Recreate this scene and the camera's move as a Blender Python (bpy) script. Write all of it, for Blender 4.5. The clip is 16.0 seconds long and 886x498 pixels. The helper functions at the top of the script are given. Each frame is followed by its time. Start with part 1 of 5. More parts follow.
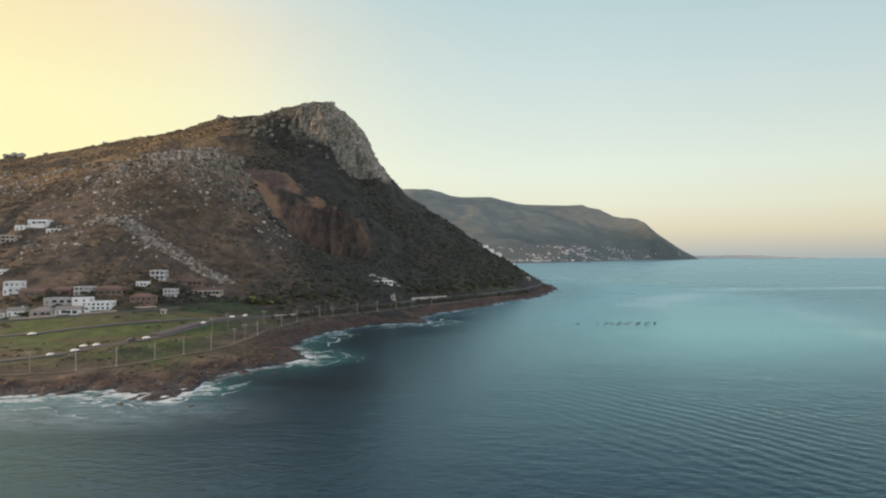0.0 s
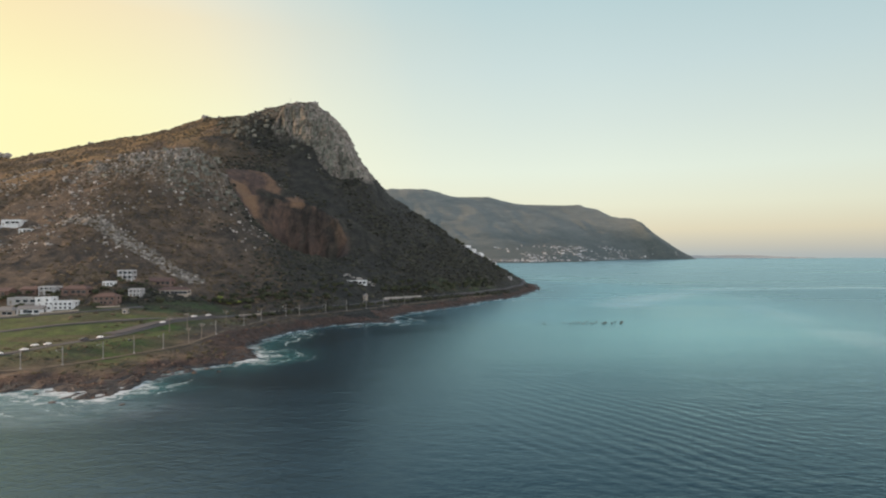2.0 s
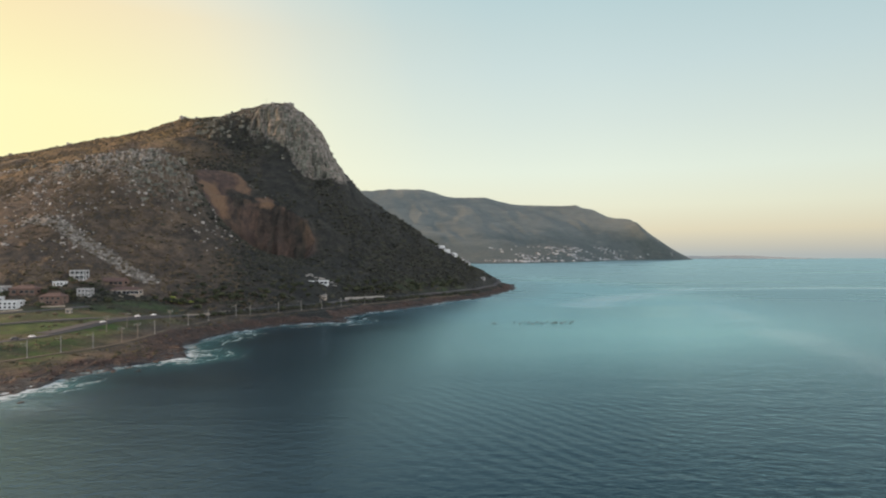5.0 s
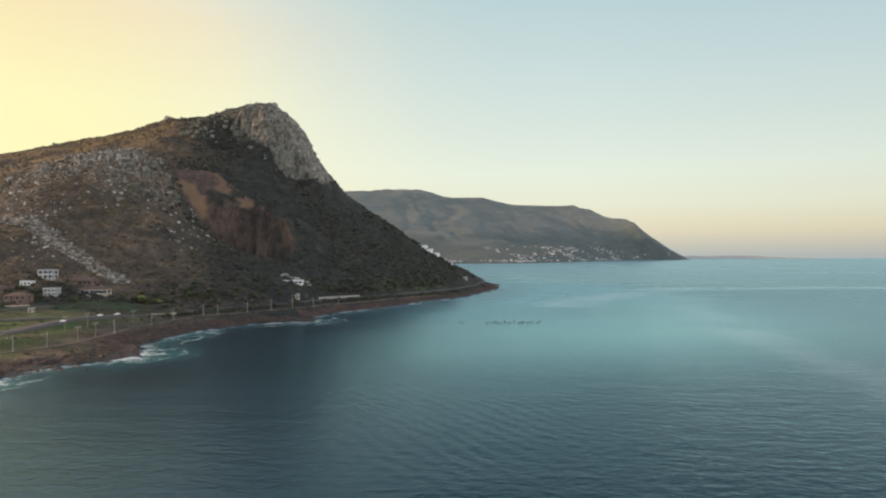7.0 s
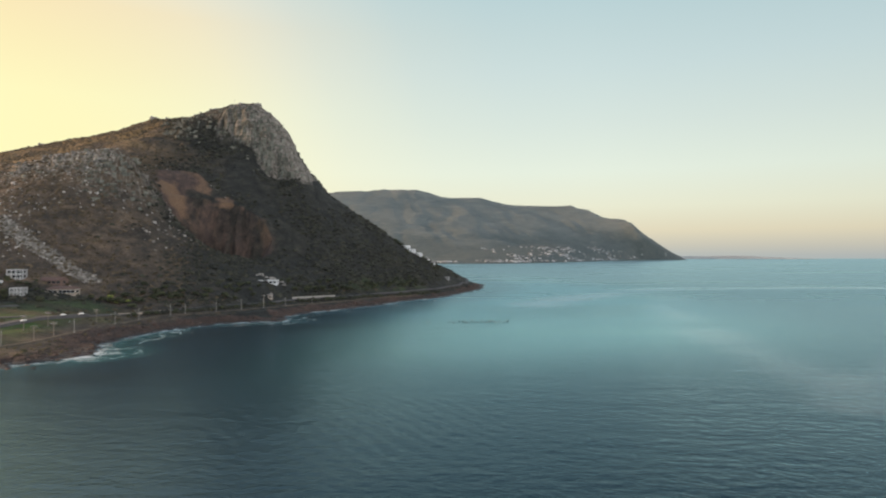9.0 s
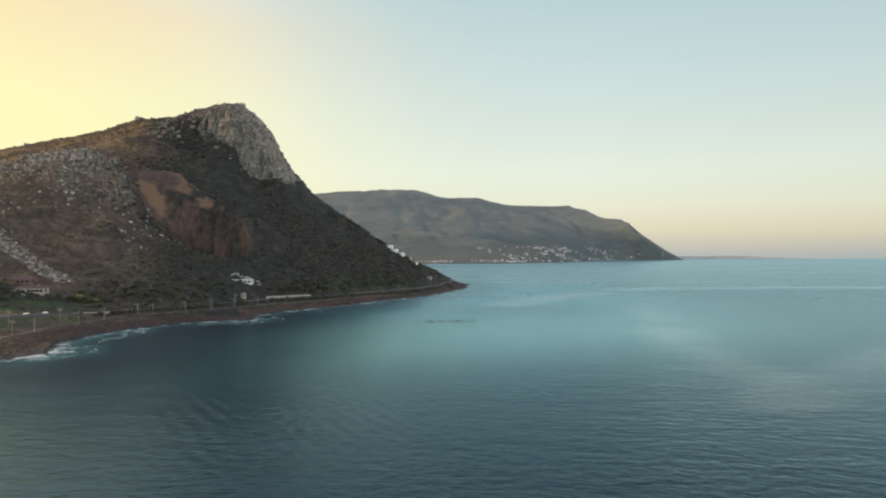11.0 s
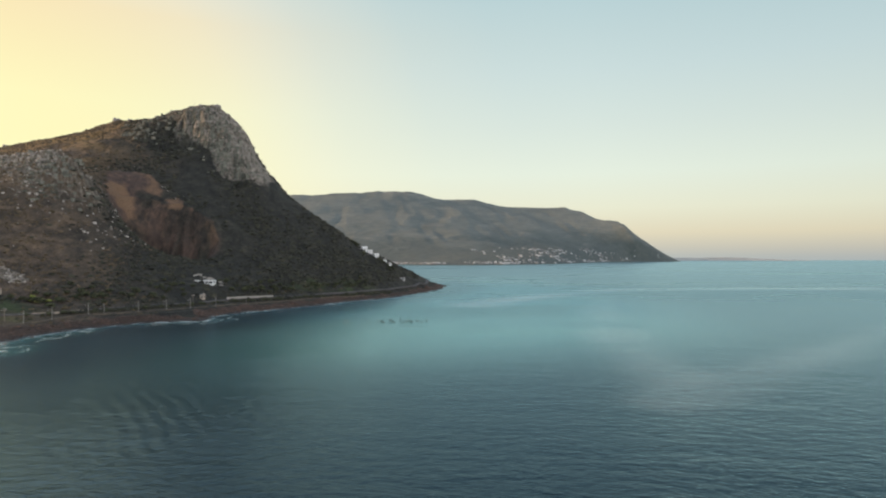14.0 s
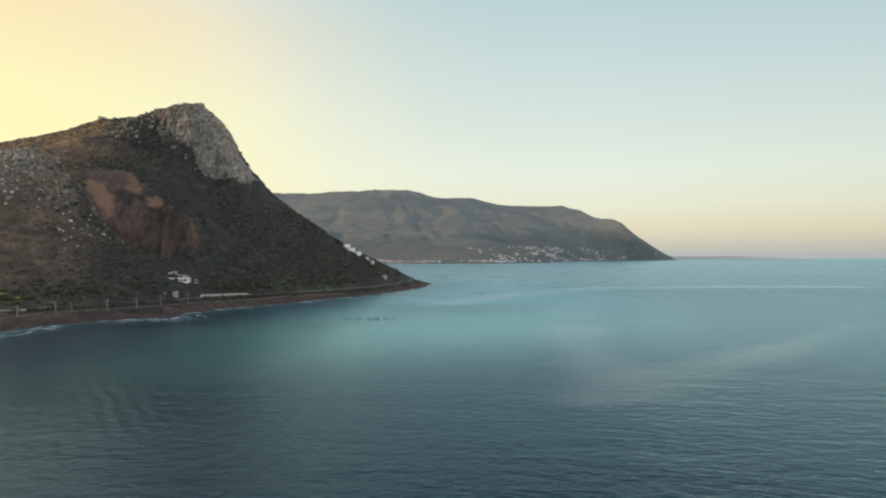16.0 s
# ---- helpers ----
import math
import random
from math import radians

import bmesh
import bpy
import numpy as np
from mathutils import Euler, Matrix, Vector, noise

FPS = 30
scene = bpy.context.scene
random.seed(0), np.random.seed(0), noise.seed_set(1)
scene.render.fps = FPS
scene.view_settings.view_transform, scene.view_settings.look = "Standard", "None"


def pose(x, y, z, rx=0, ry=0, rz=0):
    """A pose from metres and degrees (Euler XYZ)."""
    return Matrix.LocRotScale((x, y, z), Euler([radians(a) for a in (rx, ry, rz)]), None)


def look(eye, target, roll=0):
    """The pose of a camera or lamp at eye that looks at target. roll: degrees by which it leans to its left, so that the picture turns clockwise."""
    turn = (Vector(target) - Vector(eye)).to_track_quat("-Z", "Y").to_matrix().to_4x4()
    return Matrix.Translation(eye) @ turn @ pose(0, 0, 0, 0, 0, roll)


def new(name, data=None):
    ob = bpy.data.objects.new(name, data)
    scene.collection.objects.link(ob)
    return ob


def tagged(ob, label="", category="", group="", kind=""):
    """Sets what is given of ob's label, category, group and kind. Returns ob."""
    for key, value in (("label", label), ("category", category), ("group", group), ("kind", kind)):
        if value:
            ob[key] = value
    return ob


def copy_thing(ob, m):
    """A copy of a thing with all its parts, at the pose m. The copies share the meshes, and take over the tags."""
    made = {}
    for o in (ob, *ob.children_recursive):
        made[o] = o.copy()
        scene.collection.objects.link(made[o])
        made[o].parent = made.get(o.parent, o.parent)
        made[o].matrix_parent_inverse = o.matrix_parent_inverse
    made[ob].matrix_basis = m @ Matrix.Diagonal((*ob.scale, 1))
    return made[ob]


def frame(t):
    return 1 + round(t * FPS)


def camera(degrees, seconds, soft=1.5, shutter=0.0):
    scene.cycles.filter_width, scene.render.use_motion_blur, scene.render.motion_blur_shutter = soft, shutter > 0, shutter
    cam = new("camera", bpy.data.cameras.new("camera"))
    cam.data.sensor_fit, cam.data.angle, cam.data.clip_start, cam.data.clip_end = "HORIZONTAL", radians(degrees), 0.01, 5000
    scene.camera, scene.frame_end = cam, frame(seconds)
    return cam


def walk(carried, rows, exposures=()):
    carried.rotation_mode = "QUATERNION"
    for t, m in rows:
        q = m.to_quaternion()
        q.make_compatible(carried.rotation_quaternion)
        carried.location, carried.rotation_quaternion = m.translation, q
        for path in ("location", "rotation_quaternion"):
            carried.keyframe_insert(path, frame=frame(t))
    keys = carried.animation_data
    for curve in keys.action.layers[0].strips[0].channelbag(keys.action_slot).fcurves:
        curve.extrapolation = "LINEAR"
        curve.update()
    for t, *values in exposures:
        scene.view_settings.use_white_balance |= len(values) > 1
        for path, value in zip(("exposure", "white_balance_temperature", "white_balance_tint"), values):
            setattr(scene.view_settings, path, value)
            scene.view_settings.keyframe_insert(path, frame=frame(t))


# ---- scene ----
cam = camera(73.0, 16.0, soft=2.1)
# seconds, eye in metres above the sea, yaw to the left, pitch up
ROWS = [
    (0.0, 3.33, -0.85, 49.66, 4.152, 0.295),
    (0.5, 9.19, -0.82, 49.66, 4.158, 0.268),
    (1.0, 15.04, -0.79, 49.65, 4.175, 0.276),
    (1.5, 20.88, -0.75, 49.64, 4.181, 0.300),
    (2.0, 26.70, -0.71, 49.62, 4.197, 0.290),
    (2.5, 32.52, -0.65, 49.59, 4.218, 0.298),
    (3.0, 38.32, -0.59, 49.56, 4.241, 0.287),
    (3.5, 44.12, -0.53, 49.53, 4.242, 0.233),
    (4.0, 49.92, -0.45, 49.48, 4.250, 0.276),
    (6.5, 78.84, 0.02, 49.20, 4.291, 0.357),
    (7.0, 84.62, 0.13, 49.12, 4.307, 0.340),
    (7.5, 90.41, 0.25, 49.05, 4.320, 0.341),
    (8.0, 96.20, 0.38, 48.96, 4.328, 0.336),
    (8.5, 102.00, 0.52, 48.87, 4.337, 0.342),
    (9.0, 107.80, 0.66, 48.78, 4.354, 0.370),
    (11.5, 136.95, 1.47, 48.22, 4.411, 0.378),
    (12.0, 142.82, 1.65, 48.10, 4.416, 0.426),
    (12.5, 148.70, 1.84, 47.96, 4.433, 0.477),
    (13.0, 154.60, 2.04, 47.83, 4.450, 0.505),
    (13.5, 160.51, 2.24, 47.68, 4.468, 0.515),
    (14.0, 166.45, 2.45, 47.53, 4.486, 0.546),
    (14.5, 172.40, 2.67, 47.38, 4.498, 0.553),
    (15.0, 178.38, 2.89, 47.22, 4.532, 0.512),
    (15.5, 184.38, 3.12, 47.06, 4.547, 0.445),
    (16.0, 190.40, 3.36, 46.89, 4.560, 0.402),
]
walk(cam, [(t, pose(x, y, z, 90 + pitch, 0, yaw)) for t, x, y, z, yaw, pitch in ROWS])

# ---- world and sun ----
SUN_AZ, SUN_EL = radians(85.0), radians(12.5)      # to the left of straight ahead
SUN_DIR = Vector((-math.sin(SUN_AZ) * math.cos(SUN_EL), math.cos(SUN_AZ) * math.cos(SUN_EL), math.sin(SUN_EL)))
GLOW_AZ = radians(50.0)
GLOW = Vector((-math.sin(GLOW_AZ), math.cos(GLOW_AZ), 0.0))


class Nodes:
    """Short hand for building a node tree."""

    def __init__(self, tree):
        self.tree = tree
        tree.nodes.clear()

    def node(self, kind, inputs=None, **settings):
        n = self.tree.nodes.new(kind)
        for k, v in settings.items():
            setattr(n, k, v)
        for k, v in (inputs or {}).items():
            if isinstance(v, bpy.types.NodeSocket):
                self.tree.links.new(v, n.inputs[k])
            else:
                n.inputs[k].default_value = v
        return n

    def math(self, op, a, b=0.0, c=None, clamp=False):
        ins = {0: a, 1: b}
        if c is not None:
            ins[2] = c
        return self.node("ShaderNodeMath", ins, operation=op, use_clamp=clamp).outputs[0]

    def ramp(self, fac, stops, interpolation="LINEAR"):
        n = self.node("ShaderNodeValToRGB", {0: fac})
        n.color_ramp.interpolation = interpolation
        el = n.color_ramp.elements
        while len(el) < len(stops):
            el.new(0.5)
        for e, (p, c) in zip(el, stops):
            e.position = p
            e.color = (*c, 1.0) if not isinstance(c, (int, float)) else (c, c, c, 1.0)
        return n.outputs[0]

    def step(self, v, lo, hi):
        return self.node("ShaderNodeMapRange", {0: v, 1: lo, 2: hi, 3: 0.0, 4: 1.0}, interpolation_type="SMOOTHSTEP").outputs[0]

    def mix(self, fac, a, b, blend="MIX"):
        n = self.node("ShaderNodeMix", {0: fac, 6: a, 7: b}, data_type="RGBA", blend_type=blend)
        return n.outputs[2]

    def noise(self, vec, scale, detail=4.0, rough=0.55, distortion=0.0):
        return self.node("ShaderNodeTexNoise", {"Vector": vec, "Scale": scale, "Detail": detail, "Roughness": rough, "Distortion": distortion}).outputs[0]

    def scaled(self, vec, sx, sy, sz, rot=0.0):
        return self.node("ShaderNodeMapping", {0: vec, 2: (0, 0, rot), 3: (sx, sy, sz)}).outputs[0]

    def bump(self, height, strength, distance, normal=None):
        ins = {"Strength": strength, "Distance": distance, "Height": height}
        if normal is not None:
            ins["Normal"] = normal
        return self.node("ShaderNodeBump", ins).outputs[0]

    def attr(self, name):
        return self.node("ShaderNodeAttribute", attribute_name=name).outputs["Fac"]


def srgb(r, g, b):
    """Linear colour of a display colour."""
    return tuple(((c / 255 + 0.055) / 1.055) ** 2.4 for c in (r, g, b))


def rgb(r, g, b):
    return (r, g, b, 1.0)


world = bpy.data.worlds.new("world")
scene.world = world
world.use_nodes = True
N = Nodes(world.node_tree)
way = N.node("ShaderNodeTexCoord").outputs["Generated"]
up = N.node("ShaderNodeSeparateXYZ", {0: way}).outputs[2]
near_glow = N.node("ShaderNodeVectorMath", {0: way, 1: GLOW}, operation="DOT_PRODUCT").outputs["Value"]
cool = N.ramp(N.math("MULTIPLY_ADD", up, 0.8, 0.1), [
    (0.095, srgb(178, 186, 187)), (0.108, srgb(200, 198, 186)), (0.128, srgb(226, 217, 190)), (0.160, srgb(232, 233, 210)), (0.205, srgb(228, 238, 224)),
    (0.265, srgb(214, 228, 222)), (0.33, srgb(200, 220, 221)), (0.41, srgb(182, 209, 214)), (0.48, srgb(122, 160, 176)), (0.58, srgb(74, 112, 138)), (0.90, srgb(60, 100, 138))])
cool = N.mix(1.0, cool, N.ramp(near_glow, [(0.0, 0.90), (0.25, 0.95), (0.5, 1.0)]), "MULTIPLY")
# The 0.47 and 0.66 stops add unseen brightness for the sea to reflect.
warm = N.ramp(up, [(0.0, srgb(252, 236, 176)), (0.12, srgb(254, 246, 186)), (0.22, srgb(254, 246, 186)), (0.34, srgb(253, 229, 170)), (0.39, srgb(246, 232, 194)), (0.47, (1.70, 1.95, 2.25)), (0.66, (1.30, 1.60, 1.90)), (0.95, srgb(112, 152, 182))])
glow = N.ramp(near_glow, [(0.10, 0.0), (0.42, 0.05), (0.60, 0.09), (0.70, 0.18), (0.79, 0.42), (0.87, 0.80), (0.96, 1.0)])
# rosy fill light added to the unseen evening sky opposite the sun
rosy_fill = N.ramp(up, [(0.0, (1.65, 1.48, 1.42)), (0.25, (2.36, 2.16, 2.08)), (0.60, (1.48, 1.44, 1.46)), (1.0, srgb(100, 142, 176))])
cool = N.mix(N.step(near_glow, 0.0, -0.7), cool, rosy_fill)
warm = N.mix(N.step(near_glow, 0.98, 0.80), warm, N.mix(0.30, warm, rgb(*srgb(250, 250, 246))))
sky_col = N.mix(glow, cool, warm)
nishita = N.node("ShaderNodeTexSky", sky_type="NISHITA", sun_disc=False, sun_elevation=SUN_EL, sun_rotation=-SUN_AZ, air_density=1.0, dust_density=2.0)
b1 = N.node("ShaderNodeBackground", {0: sky_col, 1: 0.97}).outputs[0]
b2 = N.node("ShaderNodeBackground", {0: nishita.outputs[0], 1: 0.012}).outputs[0]
both = N.node("ShaderNodeAddShader", {0: b1, 1: b2}).outputs[0]
N.node("ShaderNodeOutputWorld", {0: both})

sun_data = bpy.data.lights.new("sun", "SUN")
sun_data.energy, sun_data.angle, sun_data.color = 5.3, radians(5.0), (1.0, 0.62, 0.36)
sun = new("sun", sun_data)
sun.matrix_world = look((0, 0, 400), Vector((0, 0, 400)) - SUN_DIR)

# ---- plan: feature lines of the land, in metres ----
COAST = [(-900, 150), (-420, 168), (-250, 184), (-163, 193), (-145, 202), (-131, 206), (-116, 196), (-104, 191), (-104, 206), (-105, 229), (-99, 245),
         (-88, 257), (-82, 275), (-90, 292), (-100, 306), (-100, 335), (-95, 368), (-80, 397), (-60, 413), (-38, 420), (-47, 446), (-38, 484),
         (-24, 504), (4, 553), (20, 602), (51, 644), (70, 705), (86, 765), (97, 830), (96, 926), (70, 985), (-60, 1090), (-300, 1180), (-900, 1230)]
RIDGE = [(-900, 860, 180), (-728, 850, 189), (-705, 850, 195), (-674, 850, 188), (-652, 850, 197), (-594, 850, 205), (-537, 850, 216), (-463, 850, 225),
         (-396, 846, 242), (-379, 845, 247), (-360, 840, 244), (-308, 825, 245), (-274, 808, 248), (-236, 800, 253), (-203, 795, 251), (-190, 790, 240),
         (-171, 786, 226), (-153, 781, 200), (-144, 780, 175), (-122, 780, 147), (-100, 778, 126), (-66, 774, 102), (-39, 770, 84), (-2, 766, 60),
         (20, 766, 46), (42, 770, 31), (62, 780, 17), (84, 795, 6)]
CLIFF_TOP = [(-262, 792, 241), (-234, 783, 245), (-212, 777, 240), (-194, 768, 227), (-174, 760, 206), (-158, 750, 182), (-140, 748, 166)]
CLIFF_FOOT = [(-262, 774, 207), (-246, 768, 195), (-222, 758, 190), (-194, 748, 183), (-184, 738, 162), (-160, 724, 142), (-136, 717, 138), (-120, 740, 141)]
SPUR = [(-900, 640, 118), (-513, 600, 119), (-450, 600, 137), (-390, 580, 140), (-333, 566, 141), (-287, 560, 148), (-250, 552, 147), (-235, 546, 141), (-226, 562, 122), (-203, 560, 82), (-165, 540, 48), (-138, 520, 40)]
MIDDLE = [(-900, 470, 72), (-400, 465, 73), (-346, 459, 69), (-300, 460, 77), (-269, 447, 69), (-236, 437, 48), (-189, 430, 29)]
CUT_TOP = [(-262, 640, 141), (-250, 660, 143), (-226, 664, 140), (-205, 656, 122)]
QUARRY_TOP = [(-232, 596, 116), (-234, 622, 113), (-207, 637, 110), (-161, 634, 99), (-134, 626, 86), (-121, 611, 66)]
QUARRY_FOOT = [(-212, 598, 70), (-190, 611, 46), (-160, 612, 38), (-127, 603, 38)]
FOOT = [(-900, 350, 22), (-295, 360, 24), (-243, 350, 21.5), (-215, 388, 31), (-175, 405, 20), (-156, 400, 13.5), (-121, 430, 15.5), (-109, 450, 16.5), (-88, 508, 22),
        (-44, 556, 13), (5, 618, 12), (45, 695, 9), (72, 765, 6)]
TERRACE = [(-900, 310, 12), (-274, 330, 13.5), (-222, 330, 15), (-199, 310, 13.5), (-168, 345, 14.5), (-150, 322, 11), (-128, 380, 8)]
MEADOW = [(-900, 270, 8), (-228, 285, 8.8), (-178, 240, 5.5), (-160, 250, 7.5), (-142, 275, 7.5), (-135, 320, 7), (-122, 360, 6), (-104, 400, 6.5), (-78, 440, 7), (-68, 490, 9),
          (-44, 535, 10), (2, 600, 8), (42, 690, 6.5), (74, 765, 4.5), (84, 840, 5), (78, 920, 5)]
SHORE_TOP = [(-900, 190, 3.5), (-250, 210, 3.2), (-174, 218, 3), (-148, 234, 3.2), (-128, 258, 3.6), (-118, 285, 3.6), (-114, 335, 4), (-104, 378, 4.2), (-76, 415, 4.5), (-58, 445, 4.5),
             (-45, 492, 4.5), (-6, 558, 4), (38, 660, 3.5), (60, 720, 3.2), (80, 790, 2.8), (87, 860, 2.6), (84, 930, 2.6)]
BACK = [(-900, 1000, 150), (-500, 960, 190), (-350, 930, 200), (-200, 890, 170), (-80, 850, 85), (30, 850, 35), (75, 870, 12)]


def line3(line, z=0.0):
    return [(p[0], p[1], p[2] if len(p) > 2 else z) for p in line]


def densify(line, step):
    out = []
    for a, b in zip(line, line[1:]):
        n = max(1, int(math.dist(a, b) / step))
        for i in range(n):
            k = i / n
            out.append([a[j] + (b[j] - a[j]) * k for j in range(len(a))])
    out.append(list(line[-1]))
    return np.array(out, float)


def distance_to(line, X, Y):
    """Distance from grid points to a polyline, and the side: positive on its right as one walks along it."""
    best, side = np.full(X.shape, 1e9), np.zeros(X.shape)
    for a, b in zip(line, line[1:]):
        ax, ay, bx, by = a[0], a[1], b[0], b[1]
        dx, dy = bx - ax, by - ay
        t = np.clip(((X - ax) * dx + (Y - ay) * dy) / (dx * dx + dy * dy), 0, 1)
        d = np.hypot(X - ax - t * dx, Y - ay - t * dy)
        near = d < best
        best = np.where(near, d, best)
        side = np.where(near, (X - ax) * dy - (Y - ay) * dx, side)
    return best, side


def inside(poly, X, Y):
    hit = np.zeros(X.shape, bool)
    n = len(poly)
    for i in range(n):
        (x1, y1), (x2, y2) = poly[i][:2], poly[(i + 1) % n][:2]
        if y1 == y2:
            continue
        cross = ((y1 > Y) != (y2 > Y)) & (X < (x2 - x1) * (Y - y1) / (y2 - y1) + x1)
        hit ^= cross
    return hit


def lattice(X, Y, cell, seed):
    """Smooth value noise in 0..1."""
    rng = np.random.default_rng(seed)
    tab = rng.random((256, 256))
    u, v = X / cell + 1000.0, Y / cell + 1000.0
    i, j = np.floor(u).astype(int), np.floor(v).astype(int)
    a, b = u - i, v - j
    a, b = a * a * (3 - 2 * a), b * b * (3 - 2 * b)
    g = lambda p, q: tab[p % 256, q % 256]
    return (g(i, j) * (1 - a) + g(i + 1, j) * a) * (1 - b) + (g(i, j + 1) * (1 - a) + g(i + 1, j + 1) * a) * b


def fbm(X, Y, cell, octaves, seed, gain=0.5):
    out, amp, tot = 0.0, 1.0, 0.0
    for k in range(octaves):
        out = out + amp * (lattice(X + 17.3 * k, Y - 9.1 * k, cell / 2 ** k, seed + k) - 0.5)
        tot += amp
        amp *= gain
    return out / tot * 2


def smooth01(v, lo, hi):
    t = np.clip((v - lo) / (hi - lo), 0, 1)
    return t * t * (3 - 2 * t)


def relief(lines, x0, x1, y0, y1, step, levels, rounds):
    """A stretched skin over the feature lines: heights on a grid, from coarse to fine."""
    H = None
    for lev in range(levels - 1, -1, -1):
        h = step * 2 ** lev
        nx, ny = int(round((x1 - x0) / h)) + 1, int(round((y1 - y0) / h)) + 1
        gx, gy = x0 + h * np.arange(nx), y0 + h * np.arange(ny)
        fixed, val = np.zeros((ny, nx)), np.zeros((ny, nx))
        for ln in lines:
            p = densify(ln, h * 0.4)
            i, j = np.round((p[:, 0] - x0) / h).astype(int), np.round((p[:, 1] - y0) / h).astype(int)
            ok = (i >= 0) & (i < nx) & (j >= 0) & (j < ny)
            np.add.at(val, (j[ok], i[ok]), p[ok, 2])
            np.add.at(fixed, (j[ok], i[ok]), 1)
        known = fixed > 0
        val[known] /= fixed[known]
        if H is None:
            H = np.full((ny, nx), float(val[known].mean()))
        else:
            u, v = (gx - px[0]) / (px[1] - px[0]), (gy - py[0]) / (py[1] - py[0])
            i, j = np.clip(u.astype(int), 0, len(px) - 2), np.clip(v.astype(int), 0, len(py) - 2)
            a, b = np.clip(u - i, 0, 1)[None, :], np.clip(v - j, 0, 1)[:, None]
            H = (H[j][:, i] * (1 - a) + H[j][:, i + 1] * a) * (1 - b) + (H[j + 1][:, i] * (1 - a) + H[j + 1][:, i + 1] * a) * b
        for _ in range(rounds if lev == levels - 1 else rounds // 4 if lev else 24):
            P = np.pad(H, 1, mode="edge")
            H = 0.25 * (P[1:-1, :-2] + P[1:-1, 2:] + P[:-2, 1:-1] + P[2:, 1:-1])
            H[known] = val[known]
        px, py = gx, gy
    P = np.pad(H, 1, mode="edge")
    H = 0.5 * H + 0.125 * (P[1:-1, :-2] + P[1:-1, 2:] + P[:-2, 1:-1] + P[2:, 1:-1])
    return gx, gy, H


def grid_mesh(name, X, Y, Z, material, attrs=None, keep=None, smooth=True):
    ny, nx = X.shape
    idx = np.arange(nx * ny).reshape(ny, nx)
    q = np.stack([idx[:-1, :-1], idx[:-1, 1:], idx[1:, 1:], idx[1:, :-1]], -1).reshape(-1, 4)
    co = np.stack([X, Y, Z], -1).reshape(-1, 3)
    if keep is not None:
        k = keep.reshape(-1)
        q = q[k[q].any(1)]
        used = np.unique(q)
        remap = np.full(len(co), -1)
        remap[used] = np.arange(len(used))
        q, co = remap[q], co[used]
    else:
        used = slice(None)
    me = bpy.data.meshes.new(name)
    me.vertices.add(len(co))
    me.vertices.foreach_set("co", co.astype(np.float32).ravel())
    me.loops.add(q.size)
    me.loops.foreach_set("vertex_index", q.astype(np.int32).ravel())
    me.polygons.add(len(q))
    me.polygons.foreach_set("loop_start", np.arange(0, q.size, 4, dtype=np.int32))
    me.update(calc_edges=True)
    me.shade_smooth() if smooth else me.shade_flat()
    for key, v in (attrs or {}).items():
        a = me.attributes.new(key, "FLOAT", "POINT")
        a.data.foreach_set("value", v.reshape(-1)[used].astype(np.float32))
    me.materials.append(material)
    return new(name, me)


def material(name):
    m = bpy.data.materials.new(name)
    m.use_nodes = True
    return m, Nodes(m.node_tree)


def finish(N, color, rough=0.9, normal=None, **extra):
    ins = {"Base Color": color, "Roughness": rough}
    if normal is not None:
        ins["Normal"] = normal
    ins.update(extra)
    p = N.node("ShaderNodeBsdfPrincipled", ins)
    N.node("ShaderNodeOutputMaterial", {0: p.outputs[0]})


